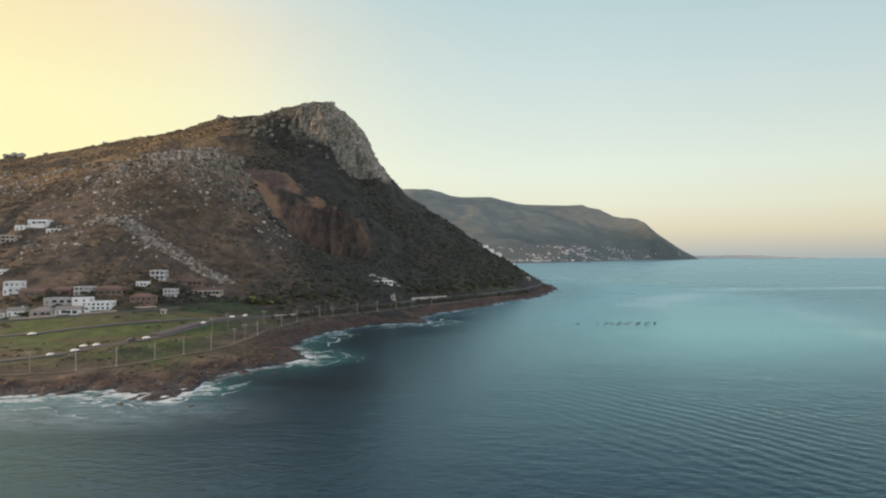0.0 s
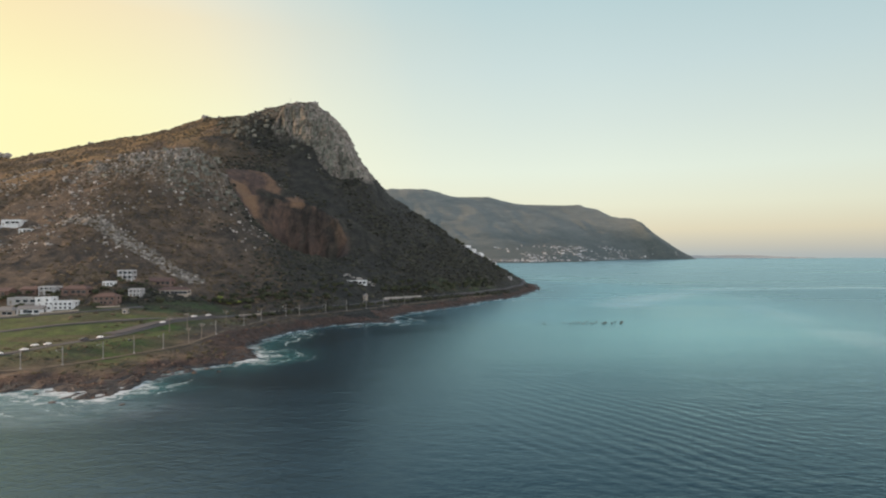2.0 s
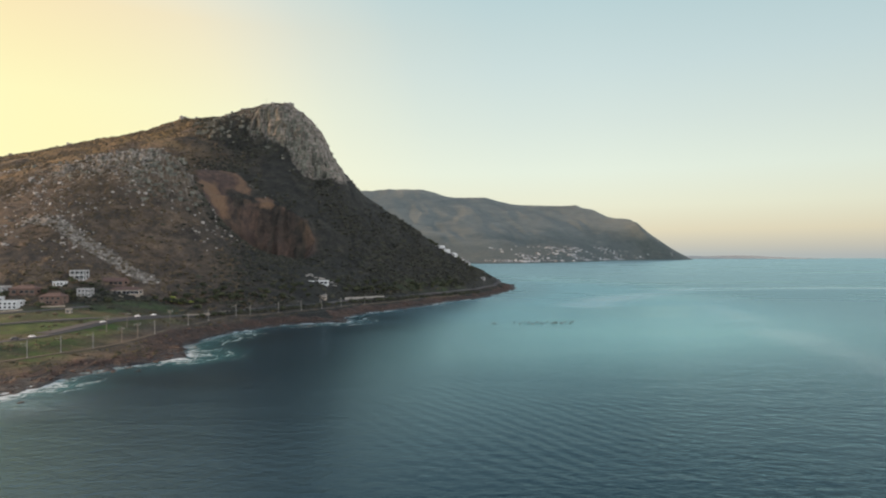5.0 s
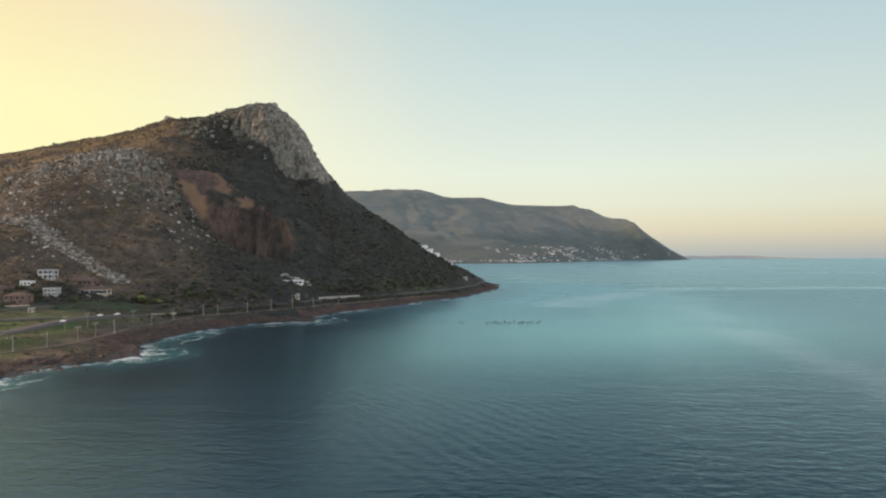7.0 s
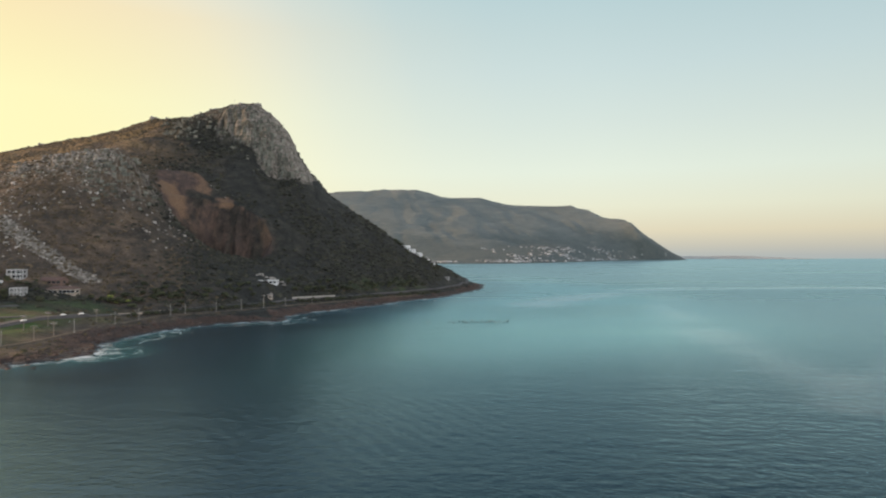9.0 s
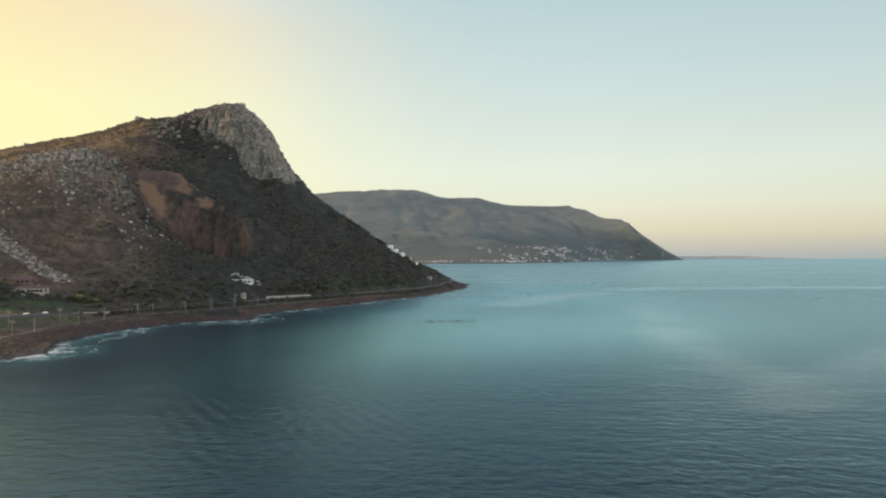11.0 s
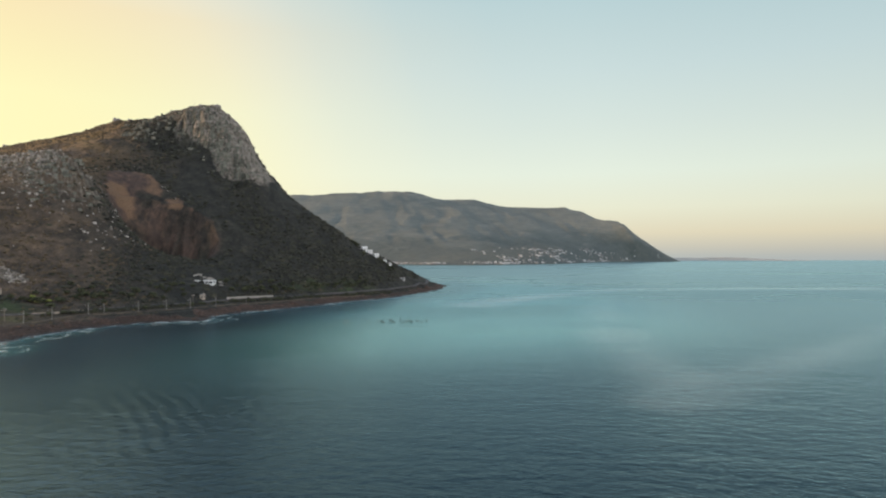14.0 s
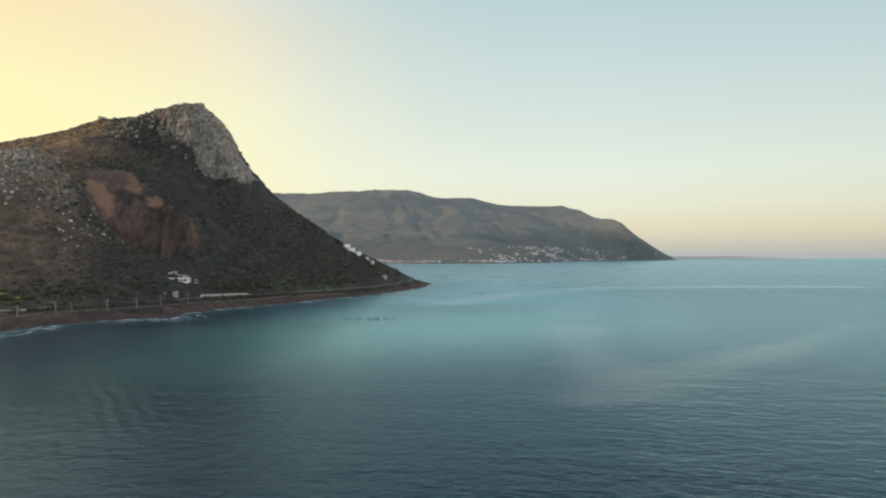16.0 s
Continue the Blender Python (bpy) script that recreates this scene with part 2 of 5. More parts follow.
# ---- materials of the setting ----
def land_material():
    m, N = material("headland")
    pos = N.node("ShaderNodeNewGeometry").outputs["Position"]
    big, mid, fine = N.noise(pos, 0.02, 5), N.noise(pos, 0.11, 6, 0.6), N.noise(pos, 0.7, 5, 0.65)
    scrub = N.ramp(N.math("ADD", N.math("MULTIPLY", mid, 0.6), N.math("MULTIPLY", fine, 0.4)), [
        (0.30, (0.024, 0.021, 0.016)), (0.46, (0.066, 0.053, 0.040)), (0.58, (0.115, 0.088, 0.064)), (0.72, (0.21, 0.165, 0.125))])
    patchy = N.noise(N.scaled(pos, 0.05, 0.05, 0.035), 1.0, 6, 0.62, 0.8)
    scrub = N.mix(1.0, scrub, N.ramp(patchy, [(0.36, (0.52, 0.55, 0.58)), (0.50, (0.95, 0.95, 0.95)), (0.64, (1.35, 1.28, 1.18))]), "MULTIPLY")
    # Dry grass; warm evening glow on the left is put into its orange.
    dry = N.ramp(fine, [(0.3, (0.12, 0.082, 0.034)), (0.55, (0.25, 0.160, 0.064)), (0.75, (0.33, 0.22, 0.11))])
    scrub = N.mix(N.math("MULTIPLY", N.attr("dry"), N.step(big, 0.35, 0.6)), scrub, dry)
    grass = N.ramp(N.math("ADD", N.math("MULTIPLY", mid, 0.65), N.math("MULTIPLY", fine, 0.35)), [
        (0.34, (0.036, 0.040, 0.016)), (0.46, (0.040, 0.073, 0.015)), (0.58, (0.068, 0.116, 0.020)), (0.70, (0.110, 0.108, 0.040))])
    # Seaward slope: greener scrub, with its shade put into the darker colour.
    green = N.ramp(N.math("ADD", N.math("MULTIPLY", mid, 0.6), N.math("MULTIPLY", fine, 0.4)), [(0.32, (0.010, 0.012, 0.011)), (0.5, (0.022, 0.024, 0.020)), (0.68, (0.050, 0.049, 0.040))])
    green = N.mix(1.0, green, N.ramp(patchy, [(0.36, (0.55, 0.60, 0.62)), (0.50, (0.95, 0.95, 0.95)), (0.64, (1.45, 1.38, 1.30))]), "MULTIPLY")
    scrub = N.mix(N.attr("lush_and_shade"), scrub, green)
    worn = N.step(N.noise(N.scaled(pos, 0.022, 0.075, 0.05, -0.75), 1.0, 6, 0.62), 0.46, 0.60)
    grass = N.mix(N.math("MULTIPLY", worn, 0.75), grass, N.ramp(fine, [(0.3, (0.040, 0.038, 0.018)), (0.7, (0.11, 0.088, 0.045))]))
    col = N.mix(N.attr("grass"), scrub, grass)
    strata = N.noise(N.scaled(pos, 0.06, 0.06, 0.5), 1.0, 6, 0.62)
    cracks = N.noise(N.scaled(pos, 0.35, 0.35, 0.06), 1.0, 5, 0.6)
    stone = N.ramp(N.math("ADD", N.math("MULTIPLY", strata, 0.4), N.math("MULTIPLY", cracks, 0.6)), [
        (0.36, (0.035, 0.032, 0.026)), (0.45, (0.13, 0.120, 0.10)), (0.58, (0.30, 0.28, 0.245)), (0.72, (0.46, 0.44, 0.39))])
    col = N.mix(N.math("MULTIPLY", N.attr("rock"), N.step(N.math("ADD", cracks, N.math("MULTIPLY", N.attr("rock"), 0.35)), 0.5, 0.75)), col, stone)
    streak = N.noise(N.scaled(pos, 0.18, 0.18, 0.02), 1.0, 5, 0.6)
    red = N.ramp(N.math("ADD", N.math("MULTIPLY", streak, 0.7), N.math("MULTIPLY", fine, 0.3)), [
        (0.34, (0.046, 0.034, 0.031)), (0.5, (0.074, 0.052, 0.043)), (0.62, (0.118, 0.078, 0.060)), (0.76, (0.20, 0.132, 0.096))])
    col = N.mix(N.math("MULTIPLY", N.attr("red"), N.step(N.math("ADD", mid, N.math("MULTIPLY", N.attr("red"), 0.45)), 0.55, 0.92)), col, red)
    # Sandy faces; the lit quarry edge is put into the same colour.
    col = N.mix(N.math("MULTIPLY", N.attr("sand_and_lit"), N.step(N.math("ADD", streak, N.attr("sand_and_lit")), 0.8, 1.4)), col, N.ramp(fine, [(0.3, (0.108, 0.070, 0.043)), (0.7, (0.220, 0.142, 0.087))]))
    shore = N.ramp(N.math("ADD", N.math("MULTIPLY", mid, 0.45), N.math("MULTIPLY", fine, 0.55)), [
        (0.34, (0.020, 0.015, 0.012)), (0.47, (0.046, 0.031, 0.025)), (0.58, (0.088, 0.056, 0.042)), (0.72, (0.20, 0.145, 0.11))])
    col = N.mix(N.step(N.math("ADD", N.attr("shore"), N.math("MULTIPLY", N.math("SUBTRACT", mid, 0.5), 1.1)), 0.35, 0.6), col, shore)
    wet = N.step(N.node("ShaderNodeSeparateXYZ", {0: pos}).outputs[2], 1.3, 0.5)
    col = N.mix(N.math("MULTIPLY", wet, 0.75), col, rgb(0.022, 0.016, 0.013))
    h = N.math("ADD", N.math("MULTIPLY", mid, 1.0), N.math("MULTIPLY", fine, 0.5))
    h = N.math("ADD", h, N.math("MULTIPLY", N.math("MULTIPLY", cracks, N.attr("rock")), 1.3))
    finish(N, col, N.math("MULTIPLY_ADD", wet, -0.45, 0.93), N.bump(h, 1.0, 2.2))
    return m


def sea_material():
    m, N = material("sea")
    pos = N.node("ShaderNodeNewGeometry").outputs["Position"]
    swell = N.noise(N.scaled(pos, 0.022, 0.075, 0.05, 0.35), 1.0, 3, 0.5, 0.4)
    chop = N.noise(N.scaled(pos, 0.19, 0.34, 0.2, 0.3), 1.0, 4, 0.58, 0.3)
    rip = N.noise(N.scaled(pos, 0.7, 0.85, 0.8, -0.15), 1.0, 4, 0.6)
    slick = N.noise(N.scaled(pos, 0.0022, 0.0060, 0.003, 0.35), 1.0, 6, 0.58, 1.4)
    calm = N.step(slick, 0.50, 0.72)
    lee = N.attr("lee")
    train = N.node("ShaderNodeTexWave", {"Vector": N.scaled(pos, 1, 1, 1, -0.68), "Scale": 0.060, "Distortion": 5.0, "Detail": 3.0, "Detail Scale": 0.6}, wave_type="BANDS", bands_direction="X").outputs["Fac"]
    h = N.math("ADD", N.math("MULTIPLY", swell, 0.75), N.math("ADD", N.math("MULTIPLY", chop, 0.72), N.math("MULTIPLY", rip, 0.27)))
    h = N.math("ADD", h, N.math("MULTIPLY", N.math("MULTIPLY", train, N.attr("wake")), 0.29))
    near, reef_and_reflection = N.attr("near"), N.attr("reef_and_reflection")
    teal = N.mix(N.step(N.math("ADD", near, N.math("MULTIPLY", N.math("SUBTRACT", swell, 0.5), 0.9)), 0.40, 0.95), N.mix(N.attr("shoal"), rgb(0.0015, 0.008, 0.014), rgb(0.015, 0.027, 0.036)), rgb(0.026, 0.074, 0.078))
    # Sky reflection off the point is put into the body colour as paler teal.
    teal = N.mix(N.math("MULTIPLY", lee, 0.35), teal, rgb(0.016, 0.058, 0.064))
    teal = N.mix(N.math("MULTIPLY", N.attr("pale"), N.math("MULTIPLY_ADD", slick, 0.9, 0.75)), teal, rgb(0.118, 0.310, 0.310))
    # Dark kelp beds inshore, with the mountain's reflection put into the same colour.
    weed_and_reflection = N.step(N.math("ADD", N.math("MULTIPLY", reef_and_reflection, 0.42), N.math("MULTIPLY", N.noise(N.scaled(pos, 0.035, 0.07, 0.05, 0.3), 1.0, 7, 0.68), 1.0)), 0.60, 0.98)
    teal = N.mix(N.math("MULTIPLY", weed_and_reflection, 0.75), teal, rgb(0.010, 0.011, 0.011))
    surf = N.noise(N.scaled(pos, 0.075, 0.21, 0.1, 0.55), 1.0, 9, 0.76, 1.2)
    lace = N.noise(N.scaled(pos, 0.45, 0.8, 0.3, 0.2), 1.0, 5, 0.75, 1.5)
    wash = N.attr("surf")
    bend = N.noise(N.scaled(pos, 0.030, 0.030, 0.03), 1.0, 5, 0.6, 0.4)
    crest = N.math("FRACT", N.math("ADD", N.math("MULTIPLY", N.attr("off"), 0.072), N.math("MULTIPLY", bend, 3.2)))
    broken = N.step(N.noise(N.scaled(pos, 0.10, 0.16, 0.1, 0.2), 1.0, 6, 0.7, 0.6), 0.43, 0.54)
    lines_ = N.math("MULTIPLY", N.math("MULTIPLY", N.step(crest, 0.16, 0.02), N.step(crest, 0.0, 0.02)), broken)
    lines_ = N.math("MULTIPLY", lines_, N.step(N.math("MULTIPLY_ADD", lace, 0.5, wash), 0.56, 0.88))
    patch = N.step(N.math("ADD", N.math("MULTIPLY_ADD", lace, 0.5, surf), N.math("MULTIPLY", wash, 0.27)), 1.05, 1.17)
    hug = N.math("MULTIPLY", N.step(N.math("MULTIPLY_ADD", lace, 5.0, N.attr("off")), 10.5, 5.5), N.step(surf, 0.44, 0.58))
    foam = N.math("MAXIMUM", N.math("MAXIMUM", N.math("MULTIPLY", lines_, 0.85), patch), N.math("MULTIPLY", hug, 0.75))
    # Slick lines: reflected horizon sky, put into the body colour as pale streaks.
    slick_sheen = N.math("MULTIPLY", N.math("MULTIPLY", N.attr("streak"), N.step(slick, 0.30, 0.60)), 0.75)
    froth = N.math("MULTIPLY", N.step(N.math("MULTIPLY_ADD", surf, 0.8, N.math("MULTIPLY", wash, 0.4)), 0.52, 0.85), 0.55)
    teal = N.mix(froth, teal, rgb(0.050, 0.190, 0.185))
    milk = N.math("MULTIPLY", N.attr("milk"), N.math("MULTIPLY_ADD", N.step(surf, 0.35, 0.65), 0.42, 0.16))
    col = N.mix(foam, N.mix(slick_sheen, N.mix(milk, teal, rgb(0.32, 0.37, 0.43)), rgb(0.60, 0.68, 0.68)), rgb(0.60, 0.66, 0.67))
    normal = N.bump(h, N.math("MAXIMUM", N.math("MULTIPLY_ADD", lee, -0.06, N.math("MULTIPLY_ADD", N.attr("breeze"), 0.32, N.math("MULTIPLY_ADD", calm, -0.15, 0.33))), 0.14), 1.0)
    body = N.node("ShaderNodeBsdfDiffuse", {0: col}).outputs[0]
    gloss = N.node("ShaderNodeBsdfGlossy", {"Color": N.mix(N.attr("offing"), rgb(0.57, 0.81, 0.96), rgb(0.51, 0.715, 0.80)), "Roughness": N.math("MULTIPLY_ADD", N.attr("offing"), 0.10, N.math("MULTIPLY_ADD", calm, -0.06, 0.19)), "Normal": normal}).outputs[0]
    fres = N.node("ShaderNodeFresnel", {"IOR": 1.43, "Normal": normal}).outputs[0]
    fres = N.math("MULTIPLY", fres, N.math("MULTIPLY_ADD", foam, -0.9, 1.0))
    mixed = N.node("ShaderNodeMixShader", {0: fres, 1: body, 2: gloss}).outputs[0]
    N.node("ShaderNodeOutputMaterial", {0: mixed})
    return m


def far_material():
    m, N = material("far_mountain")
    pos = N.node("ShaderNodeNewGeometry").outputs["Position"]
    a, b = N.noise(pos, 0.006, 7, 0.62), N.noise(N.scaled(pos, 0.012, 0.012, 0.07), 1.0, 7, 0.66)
    # Distance haze is put into these base colours, hence the pale grey-green.
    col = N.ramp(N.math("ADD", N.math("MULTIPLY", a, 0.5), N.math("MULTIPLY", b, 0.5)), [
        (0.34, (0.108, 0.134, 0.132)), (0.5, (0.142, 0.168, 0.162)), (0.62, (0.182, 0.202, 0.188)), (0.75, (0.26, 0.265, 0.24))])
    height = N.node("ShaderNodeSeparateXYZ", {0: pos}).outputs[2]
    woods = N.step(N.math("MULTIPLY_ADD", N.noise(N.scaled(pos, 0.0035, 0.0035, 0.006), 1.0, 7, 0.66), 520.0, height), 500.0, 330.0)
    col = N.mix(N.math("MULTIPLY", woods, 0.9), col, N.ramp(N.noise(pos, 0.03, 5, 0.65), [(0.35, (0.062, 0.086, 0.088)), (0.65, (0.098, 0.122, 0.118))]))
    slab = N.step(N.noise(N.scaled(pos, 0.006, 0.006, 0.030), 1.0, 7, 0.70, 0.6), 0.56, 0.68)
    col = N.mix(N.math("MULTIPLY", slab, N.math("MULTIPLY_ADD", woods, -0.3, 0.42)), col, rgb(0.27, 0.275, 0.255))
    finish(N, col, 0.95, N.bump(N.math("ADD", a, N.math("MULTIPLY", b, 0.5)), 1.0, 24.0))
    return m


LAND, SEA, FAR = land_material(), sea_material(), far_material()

# ---- headland ----
lines = [line3(COAST, 0.0)] + [line3(p) for p in (RIDGE, CLIFF_TOP, CLIFF_FOOT, SPUR, MIDDLE, CUT_TOP, QUARRY_TOP, QUARRY_FOOT, FOOT, TERRACE, MEADOW, SHORE_TOP, BACK)]
LX0, LX1, LY0, LY1, LSTEP = -900, 262, 120, 1260, 1.75
gx, gy, H = relief(lines, LX0, LX1, LY0, LY1, LSTEP, 4, 1600)
GX, GY = np.meshgrid(gx, gy)
coast_d, _ = distance_to(COAST, GX, GY)
on_land = inside(COAST + [(-1000, 1230), (-1000, 150)], GX, GY)
inland = np.where(on_land, coast_d, -coast_d)
cliff_d, _ = distance_to(CLIFF_TOP, GX, GY)
cliff_f, _ = distance_to(CLIFF_FOOT, GX, GY)
quarry_poly = QUARRY_TOP + QUARRY_FOOT[::-1]
quarry_d, _ = distance_to(quarry_poly + quarry_poly[:1], GX, GY)
in_quarry = inside(quarry_poly, GX, GY)
cut_poly = CUT_TOP + QUARRY_TOP[3::-1]
in_cut = inside(cut_poly, GX, GY)
cut_d, _ = distance_to(cut_poly + cut_poly[:1], GX, GY)
cliff_poly = [p for p in RIDGE if -262 <= p[0] <= -120] + CLIFF_FOOT[::-1]
in_cliff = inside(cliff_poly, GX, GY)
cliff_e, _ = distance_to(cliff_poly + cliff_poly[:1], GX, GY)
spur_d, _ = distance_to(SPUR[2:10], GX, GY)
slope_gain = smooth01(H, 8, 30)
H = H + slope_gain * (fbm(GX, GY, 60, 5, 3) * 3.6 + fbm(GX, GY, 14, 4, 9) * 1.5)
gully = np.abs(fbm(GX + 0.35 * GY, GY * 0.25, 42, 4, 19))
H = H - smooth01(H, 22, 60) * smooth01(H, 245, 215) * smooth01(gully, 0.22, 0.0) * 2.4 * (1 - smooth01(spur_d, 60, 25))
rock = np.clip(np.where(in_cliff, 0.08 + 0.92 * smooth01(GX + 80 * fbm(GX, GY, 20, 4, 28), -262, -212), smooth01(cliff_e + 9 * fbm(GX, GY, 14, 3, 29), 6, 1) * 0.8 * smooth01(GX, -250, -225) + smooth01(H, 222, 238) * smooth01(GX, -310, -255) * 0.55), 0, 1)
foot_x, foot_z = [p[0] for p in CLIFF_FOOT], [p[2] for p in CLIFF_FOOT]
foot_z[2:5] = [193, 186, 166]
above = smooth01(H - np.interp(GX, foot_x, foot_z) + 16 * fbm(GX, GY * 0.3, 24, 4, 30), -5, 4)
rock = np.where(in_cliff | (cliff_e < 16), rock * above, rock)
crag = smooth01(fbm(GX, GY, 22, 4, 31), -0.1, 0.45)
rock_spur = np.clip(smooth01(spur_d, 52, 10) * smooth01(GX, -420, -320) * smooth01(GX, -205, -222) * (0.55 + 0.75 * crag), 0, 1)
outcrop = smooth01(distance_to([(-292, 562), (-262, 556), (-238, 548)], GX, GY)[0] + 14 * fbm(GX, GY, 18, 3, 34), 36, 10)
rock_spur = np.maximum(rock_spur, outcrop)
H = H + rock_spur * (np.abs(fbm(GX, GY, 12, 4, 41)) * 9 - 1.2) + rock * fbm(GX, GY, 12, 4, 43) * 5
# Quarry wall loses red to the right, where its shade is coloured in.
red = np.clip((0.62 + 0.38 * smooth01(GX, -170, -200)) * smooth01(np.where(in_quarry, quarry_d, -quarry_d) + 14 * fbm(GX, GY, 16, 4, 48), -9, 5), 0, 1) * (0.75 + 0.5 * fbm(GX, GY * 0.4, 16, 3, 45))
H = H + np.where(in_quarry, 1, smooth01(quarry_d, 10, 0)) * fbm(GX, GY, 15, 4, 47) * 1.6
cut_soft = smooth01(np.where(in_cut, cut_d, -cut_d) + 16 * fbm(GX, GY, 20, 4, 69), -5, 7)
red = np.maximum(red, cut_soft)
talus = smooth01(distance_to(QUARRY_FOOT, GX, GY)[0], 34, 4) * smooth01(GX + 0.3 * GY, -20, 10) * (0.45 + 0.9 * fbm(GX, GY * 0.3, 12, 3, 46))
red = np.clip(1.12 * np.maximum(red, np.clip(talus, 0, 0.8)), 0, 1)
shore_gain = smooth01(inland, -6, 4) * smooth01(inland, 34, 10)
H = H + shore_gain * (np.abs(fbm(GX, GY, 9, 4, 51)) * 2.4 - 0.25)
H = np.where(inland < 0, np.maximum(-9, 0.16 * inland) + smooth01(inland, -26, 0) * (np.abs(fbm(GX, GY, 8, 4, 57)) * 3.0 - 0.4), H)


def ground(x, y):
    """Height of the headland at a place."""
    u, v = (x - LX0) / LSTEP, (y - LY0) / LSTEP
    i, j = int(u), int(v)
    a, b = u - i, v - j
    return float((H[j, i] * (1 - a) + H[j, i + 1] * a) * (1 - b) + (H[j + 1, i] * (1 - a) + H[j + 1, i + 1] * a) * b)


grass = smooth01(inland + 16 * fbm(GX, GY, 30, 3, 62), 20, 48) * smooth01(H, 19, 13) * smooth01(GY, 400, 330) * (0.6 + 0.7 * smooth01(fbm(GX, GY, 40, 3, 61), -0.4, 0.3))
# Left slopes and crest: dry grass that also carries the warm glow.
dry = smooth01(GX, -200, -420) * smooth01(H, 90, 150) + smooth01(H, 190, 235) * smooth01(GX, -270, -330)
# Sandy cut and wall; last term colours in the quarry's lit right edge.
sand_and_lit = 0.6 * smooth01(distance_to([(-238, 596), (-236, 622), (-222, 612)], GX, GY)[0], 14, 4) + 0.42 * np.where(in_quarry, 1, 0) * smooth01(GX, -172, -192) + 0.2 * smooth01(distance_to([(-205, 640), (-165, 634)], GX, GY)[0], 7, 2) + 0.85 * cut_soft * smooth01(fbm(GX, GY, 26, 4, 70), -0.75, 0.25) + 0.6 * smooth01(distance_to([(-134, 625), (-122, 610)], GX, GY)[0], 8, 3)
strip = smooth01(distance_to([(-310, 462), (-269, 449), (-236, 438), (-189, 428)], GX, GY)[0], 9, 3.5)
narrow = smooth01(GY, 320, 400)
shore = np.maximum(smooth01(inland + 7 * fbm(GX, GY, 18, 3, 63), 24, 11) * (1 - narrow), smooth01(inland + 4 * fbm(GX, GY, 14, 3, 64), 15, 7) * narrow)
# Where scrub turns greener and the slope's shade is coloured in.
lush_and_shade = smooth01(GX + 0.62 * (GY - 570) + 70 * fbm(GX, GY, 70, 5, 65), -265, -125)
lush_and_shade = np.maximum(lush_and_shade, smooth01(np.hypot((GX + 178) / 48, (GY - 372) / 34), 1.0, 0.6))
grass = np.maximum(grass, 0.5 * smooth01(np.hypot((GX + 160) / 34, (GY - 366) / 34), 1.0, 0.5))
grass = np.maximum(grass, 0.40 * smooth01(np.hypot((GX - 2 - 0.62 * (GY - 630)) / 26, (GY - 630) / 62), 1.0, 0.5) * smooth01(fbm(GX, GY, 18, 3, 67), -0.3, 0.2))
# pillars and ledges of the cliffs stand out from the slope
pillar = lattice(GX + 0.10 * H, GY * 0.15 + H * 0.045, 5.5, 71) * 0.6 + lattice(GX - 0.2 * H, H * 0.35, 4.0, 72) * 0.4 - 0.5
ledge = lattice(GX * 0.12, H + 2.5 * fbm(GX, GY, 30, 2, 75), 6.0, 73) - 0.5
out = np.where(in_cliff, 1, smooth01(cliff_e, 8, 0)) * smooth01(GX, -268, -236) * (0.25 + 0.75 * rock) * (pillar * 12 + ledge * 3.5) + np.where(in_quarry, 1, smooth01(quarry_d, 5, 0)) * (pillar * 9 + ledge * 2)
# bedding: the rock breaks in steps
step_zone = np.clip(np.where(in_cliff, 1, 0.0) + rock_spur * 0.9 + np.where(in_quarry, 0.5, 0.0), 0, 1)
bed = H + 3.0 * fbm(GX, GY, 26, 3, 77)
H = H + step_zone * (1.7 * np.sin(bed * 2 * math.pi / 13.0) + 0.7 * np.sin(bed * 2 * math.pi / 5.2 + 1.0))
headland = grid_mesh("ground_headland", GX, GY - out, H, LAND, dict(rock=np.clip(rock * 0.85 + rock_spur * (1 - 0.5 * smooth01(GX, -256, -244)) + strip * 0.9, 0, 1), red=red, grass=np.clip(grass, 0, 1), dry=np.clip(dry, 0, 1), sand_and_lit=np.clip(sand_and_lit, 0, 1), shore=shore, lush_and_shade=lush_and_shade), keep=inland > -70)
tagged(headland, "steep scrub-covered rocky headland with grey cliffs and brown shore", "headland", kind="structure")

# ---- sea ----
def spaced(parts):
    out = [parts[0][0]]
    for a, b, n in parts:
        out += list(np.linspace(a, b, n + 1)[1:])
    return np.array(out)


sx = spaced([(-6500, -1000, 6), (-1000, -260, 10), (-260, 160, 168), (160, 700, 90), (700, 1300, 10), (1300, 6500, 8)])
sy = spaced([(-3000, 0, 5), (0, 60, 6), (60, 130, 14), (130, 560, 172), (560, 1000, 126), (1000, 6500, 12)])
SX, SY = np.meshgrid(sx, sy)
sd, _ = distance_to(COAST, SX, SY)
sd = np.where(inside(COAST + [(-1000, 1230), (-1000, 150)], SX, SY), 0, sd)
bay = smooth01(SY, 440, 300)
# Courses of the slick lines whose sky sheen is coloured in.
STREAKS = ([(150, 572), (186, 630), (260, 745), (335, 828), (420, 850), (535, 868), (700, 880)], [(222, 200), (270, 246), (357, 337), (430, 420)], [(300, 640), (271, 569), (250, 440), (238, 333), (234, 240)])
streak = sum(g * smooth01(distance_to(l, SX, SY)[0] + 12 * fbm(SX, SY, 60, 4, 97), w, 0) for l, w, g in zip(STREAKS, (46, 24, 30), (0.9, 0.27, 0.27)))
